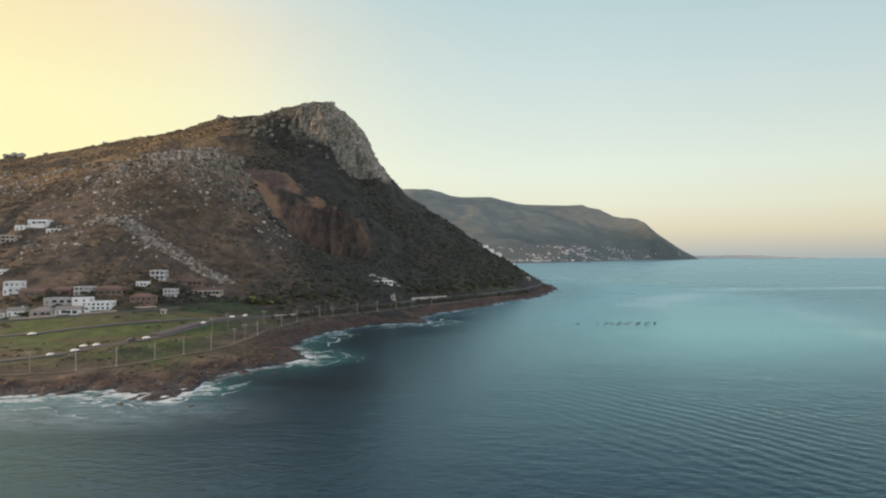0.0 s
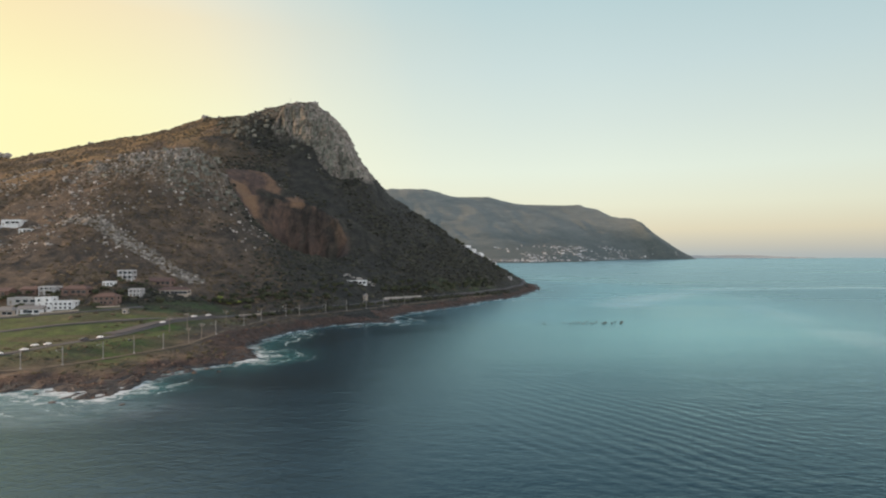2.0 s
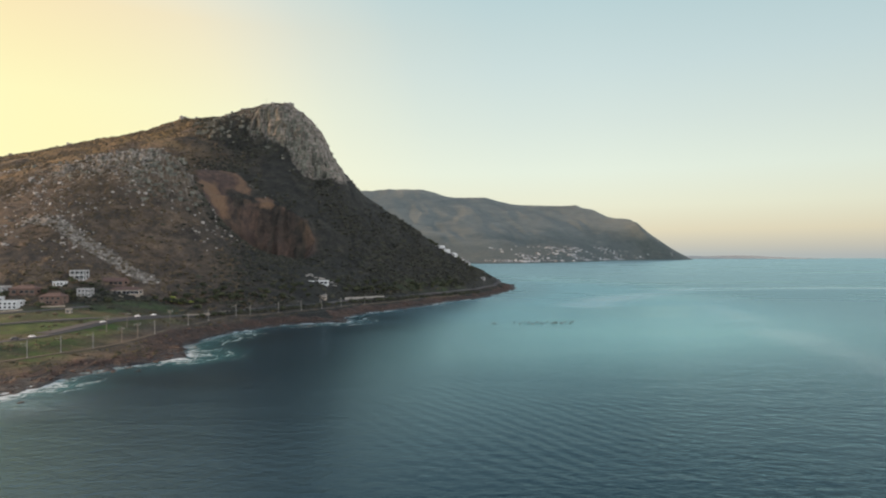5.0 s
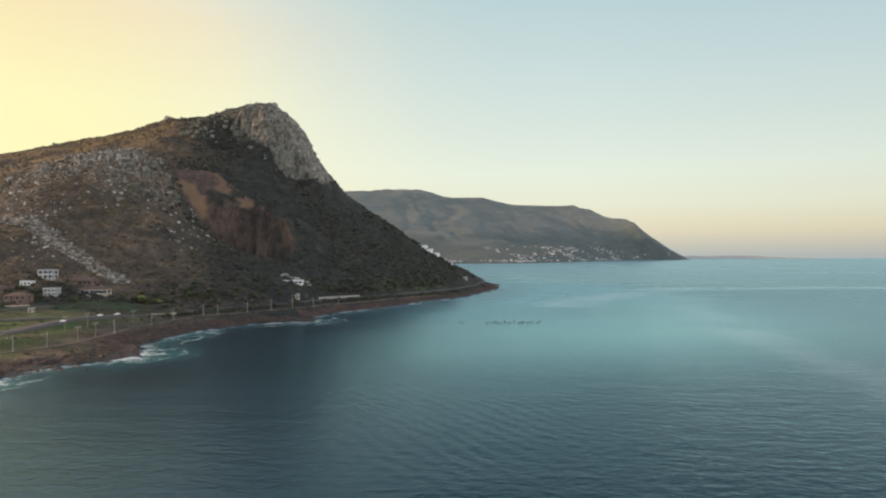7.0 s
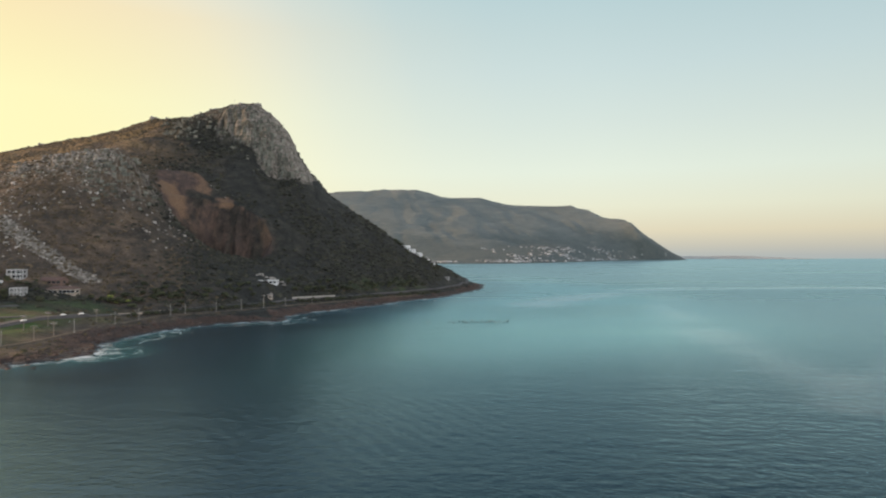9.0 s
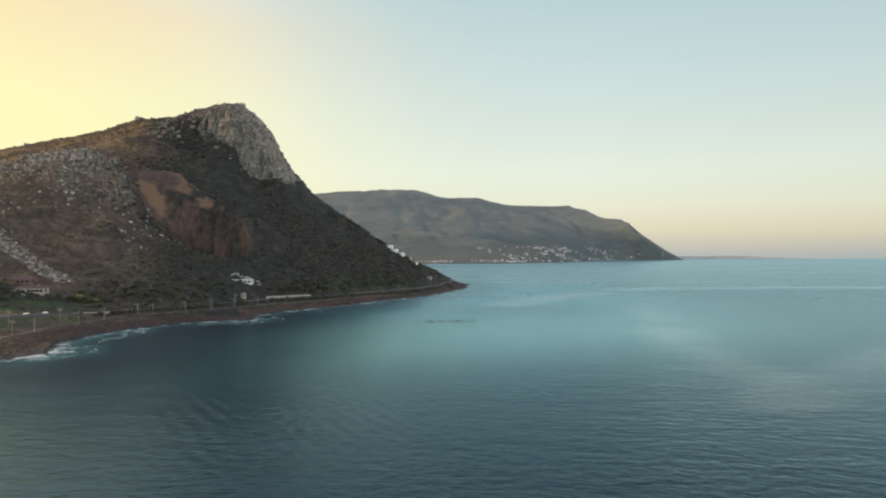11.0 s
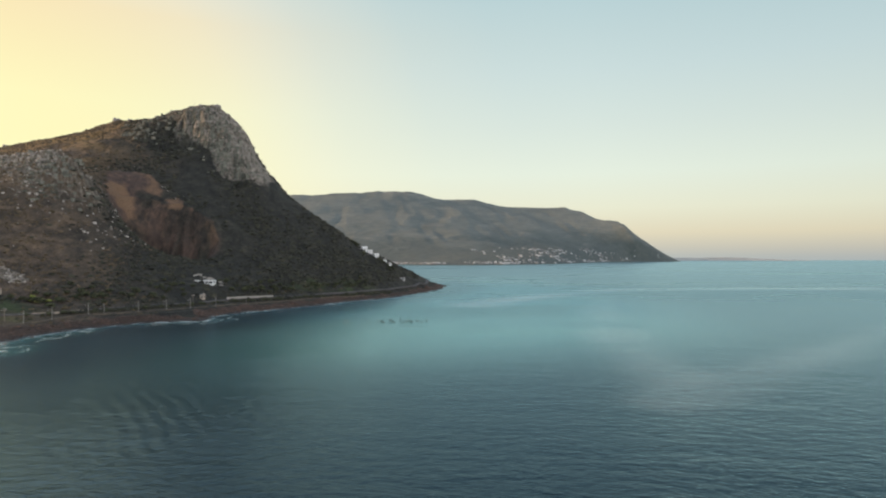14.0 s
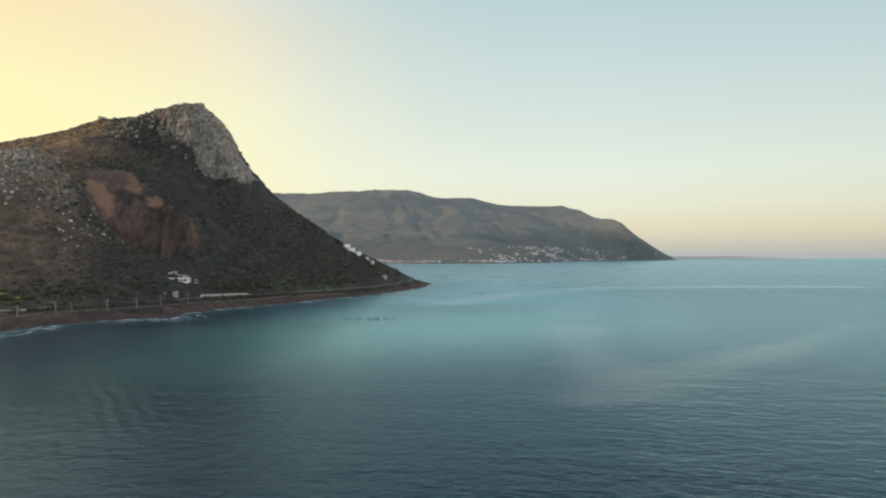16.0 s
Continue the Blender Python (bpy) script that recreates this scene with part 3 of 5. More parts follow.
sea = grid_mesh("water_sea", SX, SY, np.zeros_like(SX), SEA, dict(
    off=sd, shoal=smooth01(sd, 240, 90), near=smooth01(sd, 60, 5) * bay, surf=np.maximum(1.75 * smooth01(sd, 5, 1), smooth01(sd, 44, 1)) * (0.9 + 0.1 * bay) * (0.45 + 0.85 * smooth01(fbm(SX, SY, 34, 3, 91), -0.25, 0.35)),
    reef_and_reflection=0.45 * smooth01(sd, 60, 20) * smooth01(sd, 3, 12) * smooth01(SY, 290, 340) * smooth01(SY, 560, 470) + smooth01(np.hypot((SX + 62) / 60, (SY - 225) / 38), 1.0, 0.25) + 0.7 * smooth01(np.hypot((SX + 70) / 40, (SY - 340) / 40), 1.0, 0.3),
    # pale marks where the sea colour carries reflected sky
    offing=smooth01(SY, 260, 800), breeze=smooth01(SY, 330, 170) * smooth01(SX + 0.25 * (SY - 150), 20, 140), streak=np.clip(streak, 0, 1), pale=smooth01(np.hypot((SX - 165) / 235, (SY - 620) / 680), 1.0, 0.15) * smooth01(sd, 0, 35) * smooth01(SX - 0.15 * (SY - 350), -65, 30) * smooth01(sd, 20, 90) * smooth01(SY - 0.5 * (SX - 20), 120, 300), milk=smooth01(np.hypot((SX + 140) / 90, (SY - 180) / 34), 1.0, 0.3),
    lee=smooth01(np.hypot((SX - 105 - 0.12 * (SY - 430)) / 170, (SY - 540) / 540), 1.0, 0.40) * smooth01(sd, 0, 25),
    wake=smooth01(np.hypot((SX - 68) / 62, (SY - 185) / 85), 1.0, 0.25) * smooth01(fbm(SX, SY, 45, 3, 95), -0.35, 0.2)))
tagged(sea, "calm blue-green sea with soft ripples and surf along the rocks", "sea", kind="structure")

# ---- far mountain across the bay ----
FAR_RIDGE = [(-2600, 4300, 460), (-1340, 4300, 498), (-1112, 4400, 503), (-922, 4500, 526), (-700, 4600, 550), (-440, 4600, 540), (-222, 4700, 481), (44, 4750, 482), (269, 4800, 430),
             (631, 4850, 423), (735, 4850, 426), (765, 4850, 434), (800, 4840, 408), (889, 4800, 391), (957, 4600, 322), (1076, 4400, 288), (1101, 4192, 241), (1132, 4100, 169), (1242, 4100, 85), (1404, 4200, 32), (1560, 4700, 10)]
FAR_COAST = [(-2600, 2900), (-311, 2790), (-69, 2640), (228, 2740), (509, 3060), (817, 3680), (1126, 4050), (1330, 4060), (1480, 4250), (1640, 4900)]
FAR_FOOT = [(-2600, 3150, 40), (-311, 2990, 36), (100, 2900, 34), (400, 3150, 38), (740, 3700, 44), (1080, 4060, 60)]
FAR_SHORE = [(x - 14, y + 26, 7) for x, y in FAR_COAST]
fx, fy, FH = relief([line3(FAR_COAST, 0), FAR_FOOT, FAR_SHORE, FAR_RIDGE], -2600, 1700, 2560, 4960, 20, 3, 900)
FX, FY = np.meshgrid(fx, fy)
far_in = inside(FAR_COAST + [(1640, 5200), (-2700, 5200), (-2700, 2900)], FX, FY)
ridge_far, _ = distance_to(FAR_RIDGE, FX, FY)
ravine = smooth01(np.abs(fbm(FX + 0.25 * FY, FY * 0.22, 330, 4, 87)), 0.20, 0.0) * smooth01(ridge_far, 90, 420)
FH = FH - ravine * smooth01(FH, 50, 170) * 10
FH = np.where(far_in, FH + smooth01(FH, 40, 160) * (fbm(FX, FY, 300, 6, 81) * 20 - smooth01(np.abs(fbm(FX + 0.3 * FY, FY * 0.3, 240, 4, 83)), 0.15, 0.0) * 7) * smooth01(FY, 4900, 4500), -6)
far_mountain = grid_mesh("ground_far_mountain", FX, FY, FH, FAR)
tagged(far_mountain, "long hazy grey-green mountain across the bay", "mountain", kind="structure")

# low plain on the far side of the bay, haze put into its pale colour
HAZED_PLAIN, N = material("hazed_plain")
pos = N.node("ShaderNodeNewGeometry").outputs["Position"]
finish(N, N.ramp(N.noise(N.scaled(pos, 0.006, 0.03, 0.05), 1.0, 5, 0.6), [(0.35, (0.32, 0.34, 0.34)), (0.65, (0.48, 0.48, 0.46))]), 0.95)
px_, py_ = np.meshgrid(np.linspace(1380, 4300, 147), np.linspace(4880, 4985, 8))
rise = np.sin(np.clip((py_ - 4880) / 105, 0, 1) * math.pi) * smooth01(px_, 2900, 1900)
pz_ = -1.0 + rise * (27 + 9 * fbm(px_, py_ * 0 + 5, 260, 4, 85)) * smooth01(px_, 1330, 1450)
plain = grid_mesh("ground_far_plain", px_, py_, pz_, HAZED_PLAIN)
tagged(plain, "low hazy coastal plain on the horizon", "coast", kind="structure")


# ---- materials of things ----
def plain_material(name, color, rough=0.8, vary=0.25, scale=0.6, bump=0.05, metal=0.0):
    m, N = material(name)
    pos = N.node("ShaderNodeTexCoord").outputs["Object"]
    a, b = N.noise(pos, scale, 5, 0.6), N.noise(pos, scale * 7, 4, 0.6)
    f = N.math("ADD", N.math("MULTIPLY", a, 0.6), N.math("MULTIPLY", b, 0.4))
    lo, hi = tuple(c * (1 - vary) for c in color), tuple(min(1, c * (1 + vary * 0.6)) for c in color)
    finish(N, N.ramp(f, [(0.3, lo), (0.7, hi)]), rough, N.bump(f, 0.6, bump), Metallic=metal)
    return m


WHITE = plain_material("white_plaster", (0.60, 0.635, 0.645), 0.8, 0.28)
CREAM = plain_material("cream_plaster", (0.34, 0.30, 0.25), 0.85, 0.25)
BROWN = plain_material("brown_brick", (0.155, 0.108, 0.090), 0.9, 0.3)
GREYW = plain_material("grey_plaster", (0.31, 0.315, 0.315), 0.85, 0.2)
TILE_RED = plain_material("clay_tiles", (0.145, 0.092, 0.078), 0.85, 0.35, 1.5, 0.15)
TILE_GREY = plain_material("grey_sheet_roof", (0.22, 0.21, 0.20), 0.7, 0.3, 1.2, 0.08)
ROOF_PALE = plain_material("pale_flat_roof", (0.44, 0.45, 0.45), 0.85, 0.25)
GLASS = plain_material("window_glass", (0.03, 0.035, 0.04), 0.08, 0.2)
CONCRETE = plain_material("concrete", (0.29, 0.285, 0.265), 0.9, 0.3)
POLE_STEEL = plain_material("galvanised_steel", (0.22, 0.217, 0.20), 0.6, 0.25)
POLE_WOOD = plain_material("weathered_wood", (0.20, 0.17, 0.14), 0.9, 0.3)
BALLAST = plain_material("brown_ballast", (0.110, 0.092, 0.068), 0.95, 0.35, 0.8, 0.1)
ASPHALT = plain_material("asphalt", (0.080, 0.080, 0.083), 0.9, 0.25, 0.15, 0.03)
CAR_WHITE = plain_material("white_car_paint", (0.78, 0.78, 0.77), 0.3, 0.06)
CAR_DARK = plain_material("dark_car_paint", (0.045, 0.05, 0.06), 0.3, 0.1)
RUBBER = plain_material("tyre_rubber", (0.02, 0.02, 0.02), 0.9, 0.1)
BARK = plain_material("bark", (0.10, 0.075, 0.055), 0.95, 0.3, 3.0)
KELP = plain_material("wet_kelp", (0.040, 0.042, 0.030), 0.35, 0.3)


def island_material(name, stops, rough=0.9, scale=1.2, bump=0.25):
    m, N = material(name)
    geo = N.node("ShaderNodeNewGeometry")
    a = N.noise(geo.outputs["Position"], scale, 5, 0.65)
    f = N.math("ADD", N.math("MULTIPLY", geo.outputs["Random Per Island"], 0.6), N.math("MULTIPLY", a, 0.4))
    finish(N, N.ramp(f, stops), rough, N.bump(a, 0.8, bump))
    return m


SCRUB = island_material("scrub", [(0.15, (0.042, 0.035, 0.021)), (0.45, (0.082, 0.065, 0.038)), (0.70, (0.115, 0.090, 0.058)), (0.9, (0.150, 0.118, 0.080))])
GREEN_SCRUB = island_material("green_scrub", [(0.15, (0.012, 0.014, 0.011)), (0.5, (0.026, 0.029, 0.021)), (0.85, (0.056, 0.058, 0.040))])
LEAF = island_material("leaves", [(0.15, (0.018, 0.024, 0.013)), (0.5, (0.036, 0.044, 0.022)), (0.85, (0.070, 0.080, 0.036))])
LIME = island_material("bright_leaves", [(0.15, (0.09, 0.13, 0.025)), (0.5, (0.19, 0.23, 0.05)), (0.85, (0.28, 0.30, 0.09))])
LOW_SCRUB = island_material("low_scrub", [(0.15, (0.022, 0.024, 0.012)), (0.45, (0.060, 0.055, 0.026)), (0.70, (0.105, 0.080, 0.042)), (0.9, (0.15, 0.12, 0.07))])
STONE = island_material("boulder_stone", [(0.15, (0.11, 0.104, 0.094)), (0.5, (0.24, 0.23, 0.21)), (0.85, (0.43, 0.415, 0.385))], 0.9, 0.8)


def cliff_material():
    """Grey sandstone with dark joints, level beds and rusty runs."""
    m, N = material("cliff_stone")
    geo = N.node("ShaderNodeNewGeometry")
    pos = geo.outputs["Position"]
    beds = N.noise(N.scaled(pos, 0.05, 0.05, 0.85), 1.0, 6, 0.66, 0.3)
    joints = N.noise(N.scaled(pos, 0.34, 0.34, 0.07), 1.0, 5, 0.64, 0.5)
    stain = N.noise(N.scaled(pos, 0.10, 0.10, 0.025), 1.0, 5, 0.6)
    f = N.math("ADD", N.math("MULTIPLY", geo.outputs["Random Per Island"], 0.14), N.math("ADD", N.math("MULTIPLY", beds, 0.38), N.math("MULTIPLY", joints, 0.40)))
    col = N.ramp(f, [(0.32, (0.035, 0.034, 0.030)), (0.41, (0.080, 0.085, 0.072)), (0.50, (0.155, 0.162, 0.138)), (0.64, (0.27, 0.28, 0.24))])
    col = N.mix(N.math("MULTIPLY", N.step(stain, 0.52, 0.68), 0.45), col, rgb(0.165, 0.135, 0.098))
    lichen = N.step(N.noise(pos, 0.16, 6, 0.68), 0.55, 0.66)
    col = N.mix(N.math("MULTIPLY", lichen, 0.5), col, rgb(0.058, 0.060, 0.044))
    finish(N, col, 0.92, N.bump(N.math("ADD", beds, joints), 0.9, 0.9))
    return m


CLIFF_STONE = cliff_material()
SHORE_STONE = island_material("shore_stone", [(0.15, (0.024, 0.017, 0.014)), (0.45, (0.055, 0.034, 0.026)), (0.7, (0.105, 0.063, 0.045)), (0.9, (0.19, 0.135, 0.10))], 0.75, 0.8)


TOWN_WALL = island_material("town_walls", [(0.2, (0.13, 0.14, 0.145)), (0.45, (0.27, 0.29, 0.30)), (0.8, (0.52, 0.56, 0.58))], 0.85, 0.05, 0.05)


# ---- builders ----
def part(name, bm, mat, parent, label=""):
    """Links a bmesh as one mesh object, under a thing or a part if there is one."""
    me = bpy.data.meshes.new(name)
    bm.to_mesh(me)
    bm.free()
    me.materials.append(mat)
    ob = new(name, me)
    if parent is not None:
        ob.parent = parent
    if label:
        ob["label"] = label
    return ob


def shared(name, me, parent, m):
    """Another object on the same mesh."""
    ob = new(name, me)
    ob.parent = parent
    ob.matrix_basis = m
    return ob


def box(bm, x0, x1, y0, y1, z0, z1, bevel=0.0):
    vs = [bm.verts.new((x, y, z)) for z in (z0, z1) for x, y in ((x0, y0), (x1, y0), (x1, y1), (x0, y1))]
    fs = [bm.faces.new([vs[i] for i in f]) for f in ((3, 2, 1, 0), (4, 5, 6, 7), (0, 1, 5, 4), (1, 2, 6, 5), (2, 3, 7, 6), (3, 0, 4, 7))]
    if bevel:
        bmesh.ops.bevel(bm, geom=list({e for f in fs for e in f.edges}), offset=bevel, segments=1, affect="EDGES")
    return bm


def boxed(*args, **kw):
    return box(bmesh.new(), *args, **kw)


def tube(bm, r0, r1, z0, z1, n=8, x=0.0, y=0.0):
    m = Matrix.Translation((x, y, (z0 + z1) / 2))
    bmesh.ops.create_cone(bm, cap_ends=True, segments=n, radius1=r0, radius2=r1, depth=z1 - z0, matrix=m)
    return bm


ICO = None


def ico_base():
    global ICO
    if ICO is None:
        bm = bmesh.new()
        bmesh.ops.create_icosphere(bm, subdivisions=1, radius=1.0)
        ICO = (np.array([v.co[:] for v in bm.verts]), np.array([[v.index for v in f.verts] for f in bm.faces]))
        bm.free()
    return ICO


def lumps(name, places, radii, mat, squash, seed, rough=0.35):
    """Many small uneven lumps in one mesh: places (n, 3), radii (n,), squash: heights as a share of the width."""
    V, F = ico_base()
    rng = np.random.default_rng(seed)
    n = len(places)
    turn = rng.random(n) * 2 * math.pi
    c, s_ = np.cos(turn)[:, None], np.sin(turn)[:, None]
    grow = 1 + rough * (rng.random((n, len(V))) - 0.5) * 2
    P = V[None] * grow[..., None]
    P = P * (radii[:, None] * (0.8 + 0.4 * rng.random((n, 1))))[..., None]
    stretch = 0.75 + 0.6 * rng.random((n, 1))
    x, y, z = P[..., 0] * stretch, P[..., 1] / stretch, P[..., 2] * squash[:, None]
    co = np.stack([x * c - y * s_ + places[:, 0:1], x * s_ + y * c + places[:, 1:2], z + places[:, 2:3]], -1).reshape(-1, 3)
    fa = (F[None] + (np.arange(n) * len(V))[:, None, None]).reshape(-1, 3)
    me = bpy.data.meshes.new(name)
    me.vertices.add(len(co))
    me.vertices.foreach_set("co", co.astype(np.float32).ravel())
    me.loops.add(fa.size)
    me.loops.foreach_set("vertex_index", fa.astype(np.int32).ravel())
    me.polygons.add(len(fa))
    me.polygons.foreach_set("loop_start", np.arange(0, fa.size, 3, dtype=np.int32))
    me.update(calc_edges=True)
    me.shade_flat()
    me.materials.append(mat)
    return new(name, me)


def blocks(name, places, sizes, turns, mat, seed, jitter=0.14):
    """Many angular rock blocks in one mesh: centres (n, 3), full sizes (n, 3), turns about z (n,)."""
    V = np.array([(x, y, z) for z in (-1, 1) for x, y in ((-1, -1), (1, -1), (1, 1), (-1, 1))], float)
    F = np.array([(3, 2, 1, 0), (4, 5, 6, 7), (0, 1, 5, 4), (1, 2, 6, 5), (2, 3, 7, 6), (3, 0, 4, 7)])
    rng = np.random.default_rng(seed)
    n = len(places)
    P = (V[None] + (rng.random((n, 8, 3)) - 0.5) * 4 * jitter) * sizes[:, None, :] / 2
    lean = rng.normal(size=(n, 1)) * 0.07
    x, y, z = P[..., 0] + lean * P[..., 2], P[..., 1], P[..., 2]
    c, s_ = np.cos(turns)[:, None], np.sin(turns)[:, None]
    co = np.stack([x * c - y * s_ + places[:, 0:1], x * s_ + y * c + places[:, 1:2], z + places[:, 2:3]], -1).reshape(-1, 3)
    fa = (F[None] + (np.arange(n) * 8)[:, None, None]).reshape(-1, 4)
    me = bpy.data.meshes.new(name)
    me.from_pydata(co.tolist(), [], fa.tolist())
    me.shade_flat()
    me.materials.append(mat)
    return new(name, me)


def heights(x, y):
    u, v = (x - LX0) / LSTEP, (y - LY0) / LSTEP
    i, j = u.astype(int), v.astype(int)
    a, b = u - i, v - j
    return (H[j, i] * (1 - a) + H[j, i + 1] * a) * (1 - b) + (H[j + 1, i] * (1 - a) + H[j + 1, i + 1] * a) * b


def field(A, x, y):
    i, j = np.round((x - LX0) / LSTEP).astype(int), np.round((y - LY0) / LSTEP).astype(int)
    return A[j, i]


# ---- roads and shore works ----
def ribbon(name, line, width, lift, mat, thick=0.25):
    """A strip with thickness, laid along a line on the ground."""
    p = densify(line, 3.0)
    t = np.gradient(p[:, :2], axis=0)
    t /= np.linalg.norm(t, axis=1)[:, None]
    nrm = np.stack([-t[:, 1], t[:, 0]], 1)
    side_z = [heights(p[:, 0] + k * nrm[:, 0] * width / 2, p[:, 1] + k * nrm[:, 1] * width / 2) for k in (-1, -0.5, 0, 0.5, 1)]
    z = 0.45 * np.maximum.reduce(side_z) + 0.55 * np.mean(side_z, axis=0)
    z = np.convolve(np.pad(z, 3, mode="edge"), np.ones(7) / 7, mode="valid") + lift
    bm = bmesh.new()
    rows_ = []
    for k in range(len(p)):
        a, b = p[k, :2] - nrm[k] * width / 2, p[k, :2] + nrm[k] * width / 2
        rows_.append([bm.verts.new((a[0], a[1], z[k] - thick - 1.2)), bm.verts.new((a[0], a[1], z[k])), bm.verts.new((b[0], b[1], z[k])), bm.verts.new((b[0], b[1], z[k] - thick - 1.2))])
    for r0, r1 in zip(rows_, rows_[1:]):
        for k in range(3):
            bm.faces.new((r0[k], r0[k + 1], r1[k + 1], r1[k]))
    bmesh.ops.recalc_face_normals(bm, faces=bm.faces)
    return part(name, bm, mat, None)


LOWER_ROAD = [(-215, 229), (-196.6, 233), (-181, 242), (-172, 254), (-158, 276), (-153, 310), (-146, 336), (-136, 366), (-122, 390), (-104, 416), (-80, 452), (-62, 496), (-30, 545), (6, 606), (46, 695), (70, 765), (78, 830), (72, 915)]
UPPER_ROAD = [(-300, 268), (-235, 278), (-223, 284), (-187, 306), (-162, 326), (-149, 333)]
STREET = [(-320, 318), (-262, 311), (-236, 317), (-213, 325), (-196, 337), (-184, 352)]
for nm, ln, wd, lb in (("road_coast", LOWER_ROAD, 5.2, "grey asphalt coast road below the slope"), ("road_upper", UPPER_ROAD, 5.5, "grey asphalt side road across the meadow"), ("road_street", STREET, 5.0, "grey street in front of the houses"), ("road_parking", [(-161.5, 284), (-157, 312), (-150, 336), (-143, 356)], 8.5, "grey asphalt parking strip beside the coast road")):
    tagged(ribbon(nm, ln, wd, 0.17 if nm == "road_coast" else 0.12, ASPHALT), lb, "road", kind="structure")
RAIL = [(-260, 206), (-176, 216), (-160, 223), (-149, 231.5), (-140, 244), (-133, 256), (-126, 270), (-121.5, 287), (-121.5, 315), (-121, 332), (-119, 349), (-116, 368), (-110, 391), (-99, 401), (-77, 433), (-66, 452), (-50, 492), (-16, 548), (30, 640)]
tagged(ribbon("railway_bed", RAIL, 3.0, 0.0, BALLAST), "brown ballast bed of the coastal railway", "railway", kind="structure")


def long_wall(name, line, height, thick, mat, label, category):
    p = densify(line, 4.0)
    z = heights(p[:, 0], p[:, 1])
    bm = bmesh.new()
    t = np.gradient(p[:, :2], axis=0)
    t /= np.linalg.norm(t, axis=1)[:, None]
    nrm = np.stack([-t[:, 1], t[:, 0]], 1) * thick / 2
    rings = []
    for k in range(len(p)):
        a, b = p[k, :2] - nrm[k], p[k, :2] + nrm[k]
        rings.append([bm.verts.new(v) for v in ((a[0], a[1], z[k] - 1.5), (a[0], a[1], z[k] + height), (b[0], b[1], z[k] + height), (b[0], b[1], z[k] - 1.5))])
    for r0, r1 in zip(rings, rings[1:]):
        for k in range(4):
            bm.faces.new((r0[k], r0[(k + 1) % 4], r1[(k + 1) % 4], r1[k]))
    bm.faces.new(rings[0])
    bm.faces.new(rings[-1][::-1])
    bmesh.ops.recalc_face_normals(bm, faces=bm.faces)
    bmesh.ops.bevel(bm, geom=[e for e in bm.edges if e.is_boundary], offset=0.02, affect="EDGES")
    return tagged(part(name, bm, mat, None), label, category)


long_wall("retaining_wall", [(-60, 503), (-46, 522), (-33, 541)], 1.9, 0.6, CONCRETE, "long pale concrete retaining wall beside the coast road", "wall")
long_wall("parapet", [(-131, 371), (-122, 385), (-113, 400)], 1.3, 0.5, CREAM, "low pale concrete parapet beside the coast road", "wall")


for gw in ([(-262, 314.5), (-250, 315.5), (-238, 320)], [(-232, 322.5), (-222, 326), (-210, 331)], [(-205, 339), (-194, 345)], [(-212, 357), (-204, 361)], [(-196, 386), (-176, 384)]):
    long_wall("garden_wall", gw, 0.8, 0.25, CREAM, "low plastered garden wall in front of a house", "wall")


# ---- houses ----
def window_mesh(w, h, mat):
    bm = bmesh.new()
    t = 0.07
    box(bm, -w / 2 - t, -w / 2, -0.06, 0.04, -h / 2 - t, h / 2 + t)
    box(bm, w / 2, w / 2 + t, -0.06, 0.04, -h / 2 - t, h / 2 + t)
    box(bm, -w / 2, w / 2, -0.06, 0.04, h / 2, h / 2 + t)
    box(bm, -w / 2, w / 2, -0.12, 0.04, -h / 2 - t, -h / 2)
    fr = bpy.data.meshes.new("window_frame")
    bm.to_mesh(fr)
    bm.free()
    fr.materials.append(mat)
    bm = boxed(-w / 2, w / 2, -0.02, 0.03, -h / 2, h / 2)
    pn = bpy.data.meshes.new("pane")
    bm.to_mesh(pn)
    bm.free()
    pn.materials.append(GLASS)
    return fr, pn


WINDOW, WIDE_WINDOW = window_mesh(1.4, 1.2, WHITE), window_mesh(2.7, 1.7, WHITE)
DARK_WINDOW, DARK_WIDE = window_mesh(1.4, 1.2, POLE_WOOD), window_mesh(2.4, 1.5, POLE_WOOD)


